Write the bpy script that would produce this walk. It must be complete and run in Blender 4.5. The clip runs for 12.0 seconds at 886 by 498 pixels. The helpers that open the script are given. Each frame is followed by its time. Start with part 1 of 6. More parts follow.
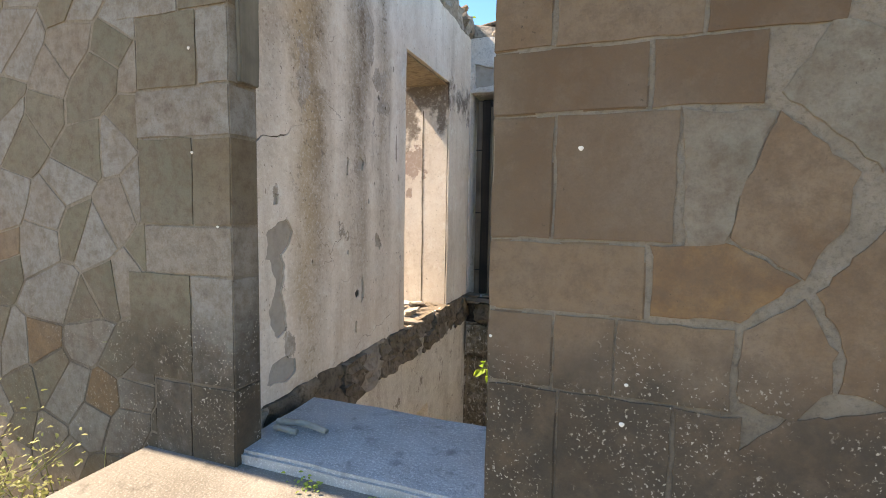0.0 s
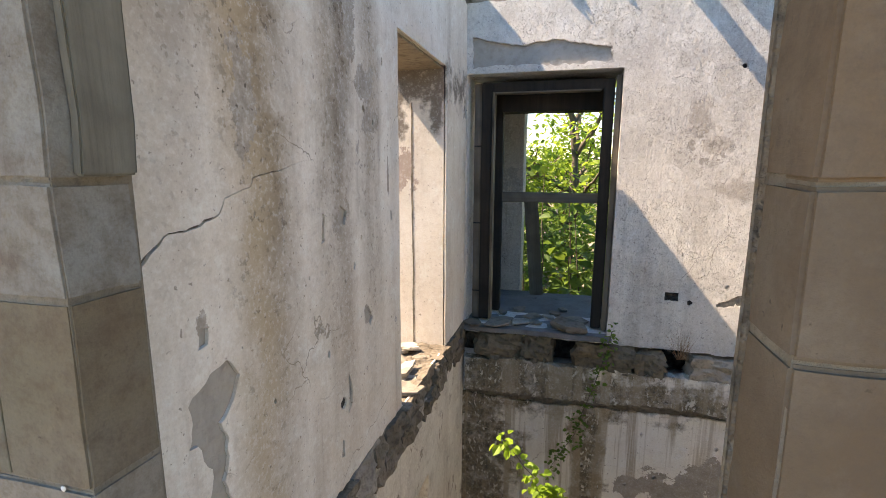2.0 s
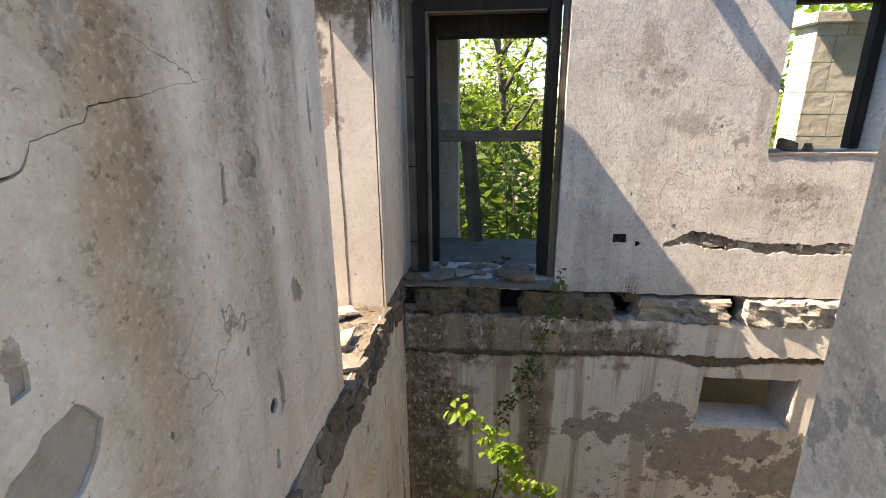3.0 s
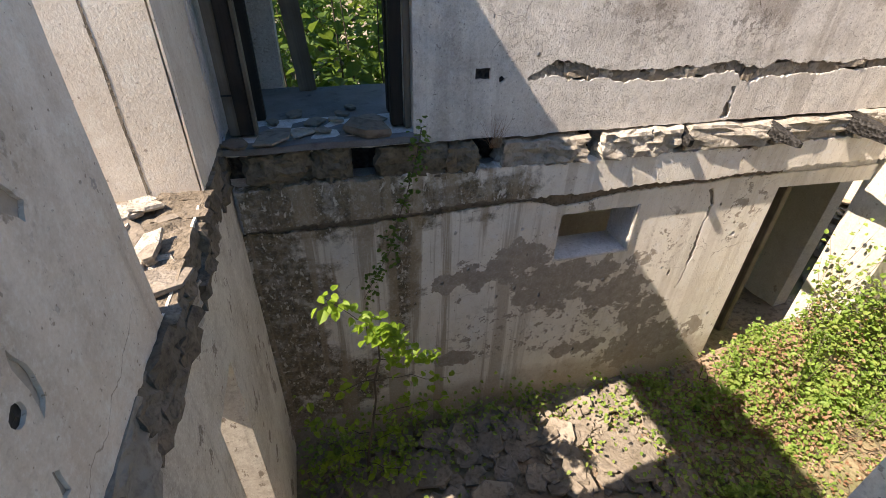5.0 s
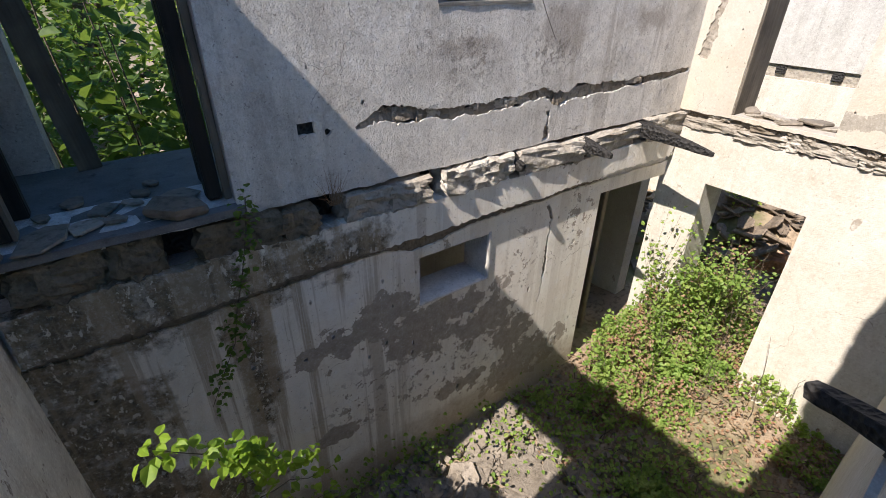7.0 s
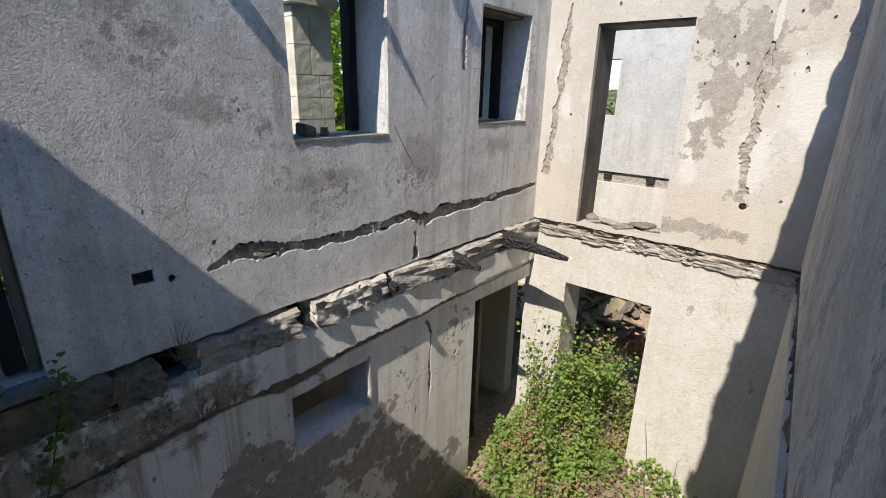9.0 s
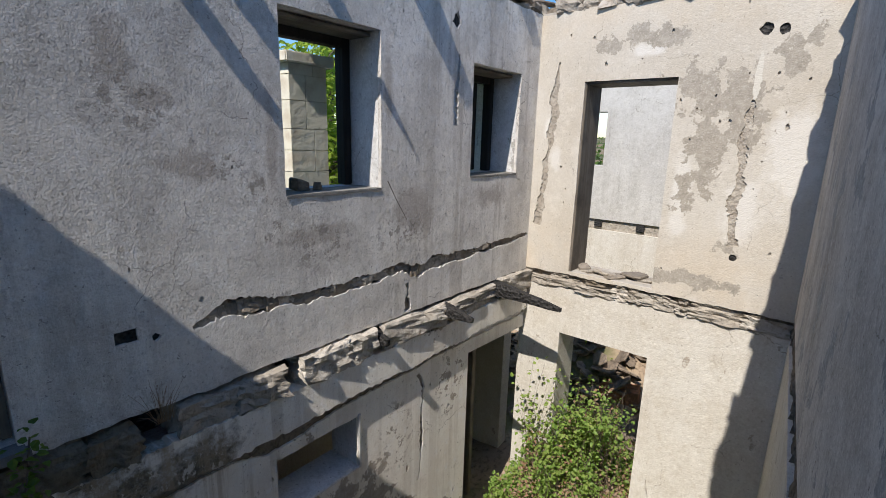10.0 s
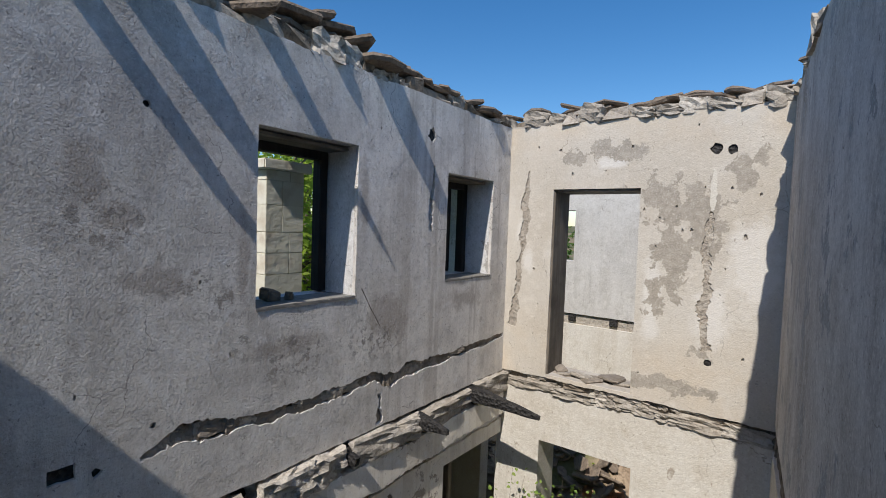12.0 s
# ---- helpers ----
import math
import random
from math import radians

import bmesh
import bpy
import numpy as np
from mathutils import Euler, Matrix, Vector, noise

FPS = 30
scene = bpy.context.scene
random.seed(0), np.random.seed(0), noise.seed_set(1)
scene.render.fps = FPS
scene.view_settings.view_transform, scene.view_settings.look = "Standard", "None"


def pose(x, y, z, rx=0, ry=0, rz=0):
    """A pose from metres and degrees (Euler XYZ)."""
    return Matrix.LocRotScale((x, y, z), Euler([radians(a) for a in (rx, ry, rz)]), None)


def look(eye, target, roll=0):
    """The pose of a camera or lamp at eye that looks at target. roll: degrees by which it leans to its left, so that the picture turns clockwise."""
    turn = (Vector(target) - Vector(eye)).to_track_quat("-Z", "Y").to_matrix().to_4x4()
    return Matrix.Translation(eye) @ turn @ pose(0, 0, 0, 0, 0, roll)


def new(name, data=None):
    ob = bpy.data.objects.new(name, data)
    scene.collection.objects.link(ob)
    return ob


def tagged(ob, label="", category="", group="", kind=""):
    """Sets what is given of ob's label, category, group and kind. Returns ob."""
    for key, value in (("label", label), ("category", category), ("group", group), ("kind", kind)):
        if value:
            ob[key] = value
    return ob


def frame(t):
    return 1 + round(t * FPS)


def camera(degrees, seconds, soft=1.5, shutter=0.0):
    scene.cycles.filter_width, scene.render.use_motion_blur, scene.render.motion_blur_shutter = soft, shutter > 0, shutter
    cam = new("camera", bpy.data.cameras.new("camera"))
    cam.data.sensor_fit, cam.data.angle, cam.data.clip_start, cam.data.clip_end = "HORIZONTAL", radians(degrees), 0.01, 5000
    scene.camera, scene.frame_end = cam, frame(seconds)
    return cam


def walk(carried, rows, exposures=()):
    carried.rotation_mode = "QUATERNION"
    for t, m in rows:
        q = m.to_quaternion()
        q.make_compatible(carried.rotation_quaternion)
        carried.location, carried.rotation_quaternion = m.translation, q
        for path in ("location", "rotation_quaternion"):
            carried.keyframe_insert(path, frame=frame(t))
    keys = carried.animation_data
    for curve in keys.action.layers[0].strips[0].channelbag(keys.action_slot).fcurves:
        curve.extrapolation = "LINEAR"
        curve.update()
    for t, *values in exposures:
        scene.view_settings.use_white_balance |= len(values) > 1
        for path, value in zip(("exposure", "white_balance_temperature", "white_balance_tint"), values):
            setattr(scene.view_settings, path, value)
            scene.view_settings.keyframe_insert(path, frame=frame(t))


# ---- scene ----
cam = camera(86.1, 12.0, 0.9)
METRES, EYE, TILT, LEAN, TURN = 3.3, 1.10, 0.0, 0.0, 19.5
ROWS = [
    (0.0, 0.0, 0.0, 0.0, 0.08, -4.91, -0.99),
    (0.5, 0.0127, 0.136, 0.0171, 1.61, -4.95, -1.38),
    (1.0, -0.0048, 0.2167, 0.0718, 1.5, -5.96, -1.19),
    (1.5, -0.0538, 0.2697, 0.1155, -0.84, -7.66, -0.59),
    (2.0, -0.0786, 0.3123, 0.1469, -4.35, -10.02, -0.23),
    (2.5, -0.0864, 0.3886, 0.1387, -8.52, -12.81, -0.04),
    (3.0, -0.0926, 0.449, 0.1344, -13.81, -16.88, 0.43),
    (3.5, -0.1081, 0.508, 0.1199, -19.85, -21.77, 0.66),
    (5.5, -0.0502, 0.6551, 0.0702, -38.12, -35.45, -1.62),
    (6.0, -0.0317, 0.6655, 0.0734, -42.28, -34.94, -1.23),
    (6.5, -0.0132, 0.6762, 0.0791, -47.79, -33.01, -0.71),
    (7.0, 0.0131, 0.7047, 0.0782, -54.67, -30.27, -0.51),
    (7.5, 0.0362, 0.7231, 0.0879, -61.38, -27.38, -0.43),
    (9.5, 0.0829, 0.7133, 0.1353, -70.44, -15.74, -1.23),
    (10.0, 0.0874, 0.7174, 0.145, -70.41, -13.1, -1.48),
    (10.5, 0.0904, 0.7206, 0.154, -70.36, -10.48, -1.52),
    (11.0, 0.094, 0.7223, 0.1655, -70.65, -7.76, -1.5),
    (11.5, 0.0987, 0.7245, 0.178, -71.68, -5.05, -1.84),
    (12.0, 0.1047, 0.7266, 0.1967, -73.47, -2.7, -2.05),
]
EXPOSURES = [(0.0, 1.82, 9300, 18), (0.5, 1.98, 9500, 19), (1.0, 2.02, 9400, 19), (2.0, 1.92, 8900, 18), (3.7, 1.64, 8500, 18), (5.5, 1.33, 7400, 16), (6.2, 1.20, 7150, 15), (7.2, 0.88, 6600, 14), (9.5, 0.47, 6500, 12), (12.0, 0.12, 6450, 12)]
walk(cam, [(t, pose(0, 0, EYE, TILT, LEAN, TURN) @ pose(METRES * x, METRES * y, METRES * z, 90 + pitch, roll, yaw)) for t, x, y, z, yaw, pitch, roll in ROWS], EXPOSURES)

# ---- light ----
world = bpy.data.worlds.new("sky")
scene.world = world
world.use_nodes = True
wn = world.node_tree.nodes
sky = wn.new("ShaderNodeTexSky")
sky.sky_type = "NISHITA"
sky.sun_disc = False
sky.sun_elevation, sky.sun_rotation = radians(51.5), radians(263)
sky.altitude, sky.air_density, sky.dust_density, sky.ozone_density = 400, 1.0, 0.5, 1.6
deep = wn.new("ShaderNodeHueSaturation")
deep.inputs["Saturation"].default_value = 1.36
world.node_tree.links.new(sky.outputs[0], deep.inputs["Color"])
world.node_tree.links.new(deep.outputs[0], wn["Background"].inputs[0])
wn["Background"].inputs[1].default_value = 0.135
SUN_WAY = Vector((0.79, 0.125, -1.0)).normalized()
sun_data = bpy.data.lights.new("sun", "SUN")
sun_data.energy, sun_data.angle, sun_data.color = 4.7, radians(0.5), (1.0, 0.945, 0.855)
sun = new("sun", sun_data)
sun.matrix_world = look(-30 * SUN_WAY, (0, 0, 0))


# ---- materials ----
class Nodes:
    """Short hand for a node material."""

    def __init__(self, name):
        self.mat = bpy.data.materials.new(name)
        self.mat.use_nodes = True
        self.t = self.mat.node_tree
        self.b = self.t.nodes["Principled BSDF"]
        self.out = self.t.nodes["Material Output"]
        self.pos = self.add("ShaderNodeTexCoord").outputs["Object"]
        self.heights = []

    def add(self, kind, **ins):
        n = self.t.nodes.new(kind)
        for k, v in ins.items():
            self.put(n.inputs[k], v)
        return n

    def put(self, socket, v):
        if hasattr(v, "is_linked"):
            self.t.links.new(v, socket)
        else:
            if isinstance(v, tuple) and len(v) == 3 and socket.type == "RGBA":
                v = (*v, 1)
            socket.default_value = v

    def world_pos(self):
        self.pos = self.add("ShaderNodeNewGeometry").outputs["Position"]
        return self

    def noise(self, scale, detail=4, stretch=None, rough=0.55, shift=0.0):
        v = self.pos
        if stretch or shift:
            m = self.add("ShaderNodeMapping", Vector=v)
            m.inputs["Scale"].default_value = stretch or (1, 1, 1)
            m.inputs["Location"].default_value = (shift, shift * 0.7, shift * 1.3)
            v = m.outputs[0]
        n = self.add("ShaderNodeTexNoise", Vector=v, Scale=scale, Detail=detail, Roughness=rough)
        return n.outputs[0]

    def ramp(self, fac, a, b, lo=0.0, hi=1.0):
        n = self.add("ShaderNodeMapRange", Value=fac)
        for i, v in zip((1, 2, 3, 4), (a, b, lo, hi)):
            n.inputs[i].default_value = v
        return n.outputs[0]

    def mix(self, fac, a, b, how="MIX"):
        n = self.t.nodes.new("ShaderNodeMix")
        n.data_type, n.blend_type = "RGBA", how
        for i, v in ((0, fac), (6, a), (7, b)):
            self.put(n.inputs[i], v)
        return n.outputs[2]

    def math(self, how, a, b=0.5):
        n = self.t.nodes.new("ShaderNodeMath")
        n.operation = how
        self.put(n.inputs[0], a), self.put(n.inputs[1], b)
        return n.outputs[0]

    def axis(self, i):
        return self.add("ShaderNodeSeparateXYZ", Vector=self.pos).outputs[i]

    def blob(self, i, mid, half, soft):
        """1 within half of mid along an axis, falling off over soft."""
        d = self.math("ABSOLUTE", self.math("SUBTRACT", self.axis(i), mid))
        return self.ramp(d, half, half + soft, 1, 0)

    def zones(self, i, j, spots):
        """How far off the nearest of some ellipses (u, v, half width, half height) lies; 1 on its rim."""
        flat = self.t.nodes.new("ShaderNodeCombineXYZ")
        self.put(flat.inputs[0], self.axis(i)), self.put(flat.inputs[1], self.axis(j))
        best = None
        for u, v, a, b in spots:
            m = self.add("ShaderNodeMapping", Vector=flat.outputs[0])
            m.inputs["Location"].default_value = (-u / a, -v / b, 0)
            m.inputs["Scale"].default_value = (1 / a, 1 / b, 1)
            n = self.t.nodes.new("ShaderNodeVectorMath")
            n.operation = "LENGTH"
            self.put(n.inputs[0], m.outputs[0])
            best = n.outputs["Value"] if best is None else self.math("MINIMUM", best, n.outputs["Value"])
        return best

    def torn(self, i, j, spots, amp=1.6, scale=5.0, shift=0.0, soft=0.05):
        """Ragged flakes about some ellipses: 1 within, 0 outside."""
        n = self.noise(scale, 11, rough=0.68, shift=shift)
        d = self.math("ADD", self.zones(i, j, spots), self.math("MULTIPLY", self.math("SUBTRACT", n, 0.5), 2 * amp))
        return self.ramp(d, 1 - soft, 1, 1, 0)

    def rnd(self):
        return self.add("ShaderNodeObjectInfo").outputs["Random"]

    def bump(self, fac, dist, strength=1.0):
        self.heights.append((fac, dist, strength))

    def done(self, colour, rough=0.9, metal=0.0):
        self.put(self.b.inputs["Base Color"], colour)
        self.put(self.b.inputs["Roughness"], rough)
        self.b.inputs["Metallic"].default_value = metal
        self.b.inputs["Specular IOR Level"].default_value = 0.25
        last = None
        for fac, dist, strength in self.heights:
            n = self.add("ShaderNodeBump", Height=fac, Distance=dist, Strength=strength)
            if last:
                self.t.links.new(last, n.inputs["Normal"])
            last = n.outputs[0]
        if last:
            self.t.links.new(last, self.b.inputs["Normal"])
        return self.mat


def plaster(name, base, second, stain, under, cover=0.66, streaks=0.5, rough_bump=0.004, patch_scale=2.2, shift=0.0, extra=None, dirt=1.0):
    """Old wall plaster: blotches, run-down stains, worn-off patches that show the coat under it."""
    g = Nodes(name).world_pos()
    dark = tuple(v * 0.5 for v in stain)
    c = g.mix(g.ramp(g.noise(1.1, 6, rough=0.6, shift=shift), 0.38, 0.62), base, second)
    # rain runs, only where the wall is weathered
    worn = g.ramp(g.noise(0.9, 4, shift=shift + 1), 0.40, 0.62)
    run = g.noise(1.0, 7, stretch=(4.0, 4.0, 0.38), rough=0.62, shift=shift + 5)
    c = g.mix(g.math("MULTIPLY", g.math("MULTIPLY", g.ramp(run, 0.47, 0.68), worn), streaks), c, stain)
    fine_run = g.noise(1.0, 6, stretch=(17, 17, 0.9), rough=0.6, shift=shift + 8)
    c = g.mix(g.math("MULTIPLY", g.math("MULTIPLY", g.ramp(fine_run, 0.56, 0.72), worn), streaks * 0.55), c, dark)
    # blotches, scuffs, grain
    c = g.mix(g.ramp(g.noise(4.5, 9, rough=0.7, shift=shift + 3), 0.50, 0.74, 0, 0.55 * dirt), c, stain)
    c = g.mix(g.ramp(g.noise(13, 8, rough=0.72, shift=shift + 2), 0.52, 0.70, 0, 0.55 * dirt), c, stain)
    c = g.mix(g.ramp(g.noise(8, 8, rough=0.7, shift=shift + 6), 0.55, 0.68, 0, 0.6), c, tuple(min(0.86, v * 1.14) for v in base))
    # flaked-off skin: big torn patches and a scatter of small chips
    big = g.noise(patch_scale, 11, stretch=(1, 1, 0.8), rough=0.66, shift=shift + 11)
    gone = g.ramp(big, cover, cover + 0.008)
    chips = g.ramp(g.noise(19, 5, rough=0.6, stretch=(1, 1, 0.6), shift=shift + 4), 0.69, 0.70)
    gone = g.math("MAXIMUM", gone, g.math("MULTIPLY", chips, worn))
    coat = g.mix(g.ramp(g.noise(17, 8, rough=0.75), 0.3, 0.7), tuple(v * 0.68 for v in under), tuple(v * 1.1 for v in under))
    c = g.mix(gone, c, coat)
    pits = g.ramp(g.noise(46, 3, shift=2), 0.665, 0.71)
    c = g.mix(g.math("MULTIPLY", pits, 0.7), c, dark)
    # hair cracks
    warp = g.t.nodes.new("ShaderNodeVectorMath")
    warp.operation = "MULTIPLY_ADD"
    g.put(warp.inputs[0], g.add("ShaderNodeTexNoise", Vector=g.pos, Scale=3.0, Detail=5.0).outputs["Color"])
    warp.inputs[1].default_value = (0.45, 0.45, 0.45)
    g.put(warp.inputs[2], g.pos)
    cell = g.add("ShaderNodeTexVoronoi", Vector=warp.outputs[0], Scale=1.5)
    cell.feature = "DISTANCE_TO_EDGE"
    crack = g.math("MULTIPLY", g.ramp(cell.outputs["Distance"], 0.0015, 0.006, 1, 0), g.ramp(g.noise(1.3, 3, shift=shift + 9), 0.57, 0.62))
    c = g.mix(g.math("MULTIPLY", crack, 0.75), c, dark)
    if extra:
        c = extra(g, c)
    c = g.mix(g.ramp(g.noise(130, 3, rough=0.7), 0.42, 0.72, 0, 0.34 * dirt), c, stain)
    grit = g.noise(48, 7, rough=0.76, shift=shift + 13)
    c = g.mix(g.ramp(grit, 0.55, 0.66, 0, 0.28 * dirt), c, dark)
    c = g.mix(g.ramp(grit, 0.48, 0.38, 0, 0.45 * dirt), c, tuple(min(0.86, v * 1.2) for v in base))
    g.bump(gone, 0.010, -0.9)
    g.bump(grit, 0.004, -0.6)
    g.bump(crack, 0.006, -0.8)
    g.bump(pits, 0.006, -0.8)
    g.bump(g.noise(20, 8, rough=0.68, shift=shift), rough_bump * 1.2, 0.7)
    g.bump(g.noise(85, 5, rough=0.65), rough_bump * 0.9, 0.9)
    g.bump(g.noise(2.2, 2), 0.012, 0.3)
    return g.done(c, 0.93)


def west_runs(g, c):
    # brown rain runs with black specks, and a rust tint low down on the wall
    for mid, half, amount, tint, low in ((2.20, 0.10, 1.0, (0.27, 0.21, 0.15), 0.5), (2.12, 0.05, 0.8, (0.46, 0.36, 0.24), -0.3), (2.58, 0.03, 0.6, (0.40, 0.33, 0.25), 0.6), (2.70, 0.06, 1.0, (0.25, 0.20, 0.15), 0.9), (2.98, 0.05, 0.8, (0.36, 0.29, 0.215), 0.7), (1.84, 0.10, 0.9, (0.27, 0.25, 0.235), 1.7)):
        wob = g.math("ADD", g.axis(1), g.math("MULTIPLY", g.noise(2.2, 6, rough=0.65, shift=mid), 0.34))
        d = g.math("ABSOLUTE", g.math("SUBTRACT", wob, mid + 0.17))
        m = g.math("MULTIPLY", g.ramp(d, half * 0.2, half + 0.09, 1, 0), g.ramp(g.axis(2), low - 0.5, low + 1.0, 0.1, 1.0))
        m = g.math("MULTIPLY", m, g.ramp(g.noise(6, 7, rough=0.68), 0.24, 0.52, 0.2, 1))
        c = g.mix(g.math("MULTIPLY", m, amount), c, tint)
        speck = g.math("MULTIPLY", g.ramp(g.noise(34, 5, shift=mid), 0.58, 0.64), m)
        c = g.mix(g.math("MULTIPLY", speck, 0.8 * amount), c, (0.12, 0.095, 0.07))
    low = g.math("MULTIPLY", g.ramp(g.axis(2), 0.15, 0.9, 0.45, 0), g.ramp(g.noise(2.5, 5), 0.35, 0.65))
    c = g.mix(low, c, (0.60, 0.44, 0.31))
    # flaked skin on the weathered runs, with pinholes beside the main one
    flake = g.torn(1, 2, ((2.95, 1.95, 0.10, 0.07), (2.72, 1.82, 0.035, 0.13), (3.00, 1.79, 0.075, 0.05), (2.66, 1.36, 0.045, 0.05), (2.74, 1.40, 0.02, 0.05), (2.80, 2.15, 0.05, 0.16), (2.10, 1.78, 0.05, 0.16), (3.22, 1.55, 0.012, 0.12), (2.92, 0.87, 0.03, 0.04), (1.88, 1.16, 0.02, 0.04), (1.97, 0.40, 0.04, 0.09)), 1.9, 13, 3)
    c = g.mix(flake, c, g.mix(g.ramp(g.noise(30, 6, rough=0.7), 0.35, 0.65), (0.29, 0.245, 0.20), (0.47, 0.42, 0.365)))
    g.bump(flake, 0.006, -0.9)
    pin = g.math("MULTIPLY", g.ramp(g.noise(42, 3, shift=91), 0.665, 0.68), g.ramp(g.zones(1, 2, ((2.04, 1.75, 0.16, 0.3),)), 0.6, 1.0, 1, 0))
    c = g.mix(g.math("MULTIPLY", pin, 0.85), c, (0.10, 0.08, 0.065))
    g.bump(pin, 0.006, -0.9)
    # the far reveal of its doorway: sooty high up, pink undercoat showing lower
    deep = g.ramp(g.axis(1), 4.36, 4.39)
    soot = g.math("MULTIPLY", deep, g.torn(0, 2, ((-1.78, 2.2, 0.35, 0.22), (-1.95, 1.95, 0.12, 0.3), (-1.60, 1.98, 0.06, 0.2)), 1.6, 6, 73, 0.4))
    c = g.mix(g.math("MULTIPLY", soot, 0.85), c, (0.12, 0.095, 0.075))
    pink = g.math("MULTIPLY", deep, g.torn(0, 2, ((-1.88, 1.55, 0.10, 0.16), (-1.93, 1.25, 0.05, 0.1)), 1.6, 7, 75))
    return g.mix(pink, c, (0.45, 0.36, 0.31))


def lower_north(g, c):
    # damp brown-black growth under the doorway, which leaves some pale plaster standing
    damp = g.torn(0, 2, ((-1.45, -1.4, 0.52, 2.2), (-0.36, -1.05, 0.17, 0.85), (-1.0, -2.35, 0.6, 0.5), (-0.95, -0.36, 1.5, 0.42), (0.2, -0.40, 0.8, 0.16)), 1.5, 3.6, 6, 0.35)
    grime = g.mix(g.ramp(g.noise(16, 9, rough=0.75, shift=2), 0.36, 0.62), (0.05, 0.04, 0.024), (0.25, 0.195, 0.12))
    c = g.mix(g.math("MULTIPLY", damp, g.ramp(g.noise(7, 9, rough=0.72, shift=6), 0.32, 0.5, 0.5, 0.97)), c, grime)
    flakes = g.math("MULTIPLY", damp, g.ramp(g.noise(24, 8, stretch=(1, 1, 0.6), rough=0.66, shift=12), 0.575, 0.59))
    c = g.mix(flakes, c, (0.62, 0.58, 0.50))
    g.bump(flakes, 0.006, 0.9)
    g.bump(g.noise(30, 8, rough=0.72, shift=8), 0.008, 0.6)
    # long brown drips
    drip = g.ramp(g.noise(1.0, 6, stretch=(5.5, 1, 0.2), rough=0.62, shift=14), 0.51, 0.57, 0, 0.85)
    c = g.mix(g.math("MULTIPLY", drip, g.ramp(g.axis(0), 0.3, 1.3, 0.9, 0.25)), c, (0.36, 0.29, 0.20))
    # torn belt of bare render round the small window
    bare = g.torn(0, 2, ((0.78, -1.10, 0.26, 0.13), (0.40, -1.30, 0.27, 0.13), (1.40, -1.42, 0.55, 0.15), (1.15, -1.66, 0.42, 0.16), (1.85, -1.75, 0.36, 0.26), (2.25, -2.15, 0.30, 0.22), (1.62, -2.46, 0.34, 0.09), (0.25, -2.3, 0.24, 0.08), (0.05, -1.32, 0.12, 0.10), (2.45, -2.6, 0.6, 0.25)), 2.7, 4.2, 17, 0.03)
    bits = g.math("MULTIPLY", g.ramp(g.noise(9, 9, rough=0.7, shift=37), 0.55, 0.56), g.ramp(g.zones(0, 2, ((2.3, -1.15, 0.24, 0.42), (1.2, -2.0, 1.3, 0.5), (3.1, -0.9, 0.3, 0.5))), 0.7, 1.0, 1, 0))
    bare = g.math("MAXIMUM", bare, bits)
    c = g.mix(bare, c, g.mix(g.ramp(g.noise(13, 8, rough=0.72), 0.3, 0.7), (0.28, 0.24, 0.195), (0.45, 0.40, 0.345)))
    g.bump(bare, 0.014, -0.9)
    foot = g.math("ADD", g.axis(2), g.math("MULTIPLY", g.noise(3, 7, rough=0.65, shift=9), 0.9))
    return g.mix(g.ramp(foot, -2.45, -2.15, 0.8, 0), c, (0.40, 0.32, 0.235))


def east_patches(g, c):
    # tan wash high and low, whiter limewash in between, bare render where both have come off
    wash = g.math("ADD", g.ramp(g.axis(2), 0.9, 0.5, 0, 0.55), g.ramp(g.axis(2), 2.4, 2.75, 0, 0.5))
    c = g.mix(g.math("MULTIPLY", wash, g.ramp(g.noise(1.6, 7, rough=0.62, shift=8), 0.35, 0.6)), c, (0.55, 0.45, 0.33))
    lime = g.torn(1, 2, ((2.60, 1.45, 0.26, 0.5), (4.90, 1.75, 0.09, 0.16), (4.80, 1.40, 0.08, 0.2), (3.9, 2.48, 0.2, 0.07), (2.9, 1.0, 0.2, 0.3), (3.45, 1.1, 0.1, 0.5)), 1.2, 4, 23, 0.5)
    c = g.mix(g.math("MULTIPLY", lime, 0.7), c, (0.68, 0.66, 0.62))
    bare = g.torn(1, 2, ((3.36, 2.10, 0.24, 0.20), (3.15, 1.98, 0.30, 0.24), (3.02, 1.86, 0.17, 0.24), (3.27, 1.55, 0.15, 0.36), (3.42, 1.2, 0.09, 0.26), (3.72, 2.58, 0.14, 0.09), (4.02, 2.60, 0.22, 0.10), (4.32, 2.52, 0.12, 0.06), (2.72, 2.30, 0.12, 0.16), (2.60, 2.48, 0.07, 0.10), (3.0, 0.62, 0.10, 0.10), (3.3, 0.28, 0.40, 0.07)), 2.6, 5.0, 31, 0.03)
    g.bump(bare, 0.014, -0.9)
    coat = g.mix(g.ramp(g.noise(15, 9, rough=0.78), 0.32, 0.68), (0.25, 0.225, 0.185), (0.42, 0.38, 0.325))
    c = g.mix(bare, c, coat)
    plug = g.torn(1, 2, ((2.955, 2.18, 0.03, 0.2),), 0.9, 9, 2)
    return g.mix(plug, c, (0.60, 0.57, 0.50))


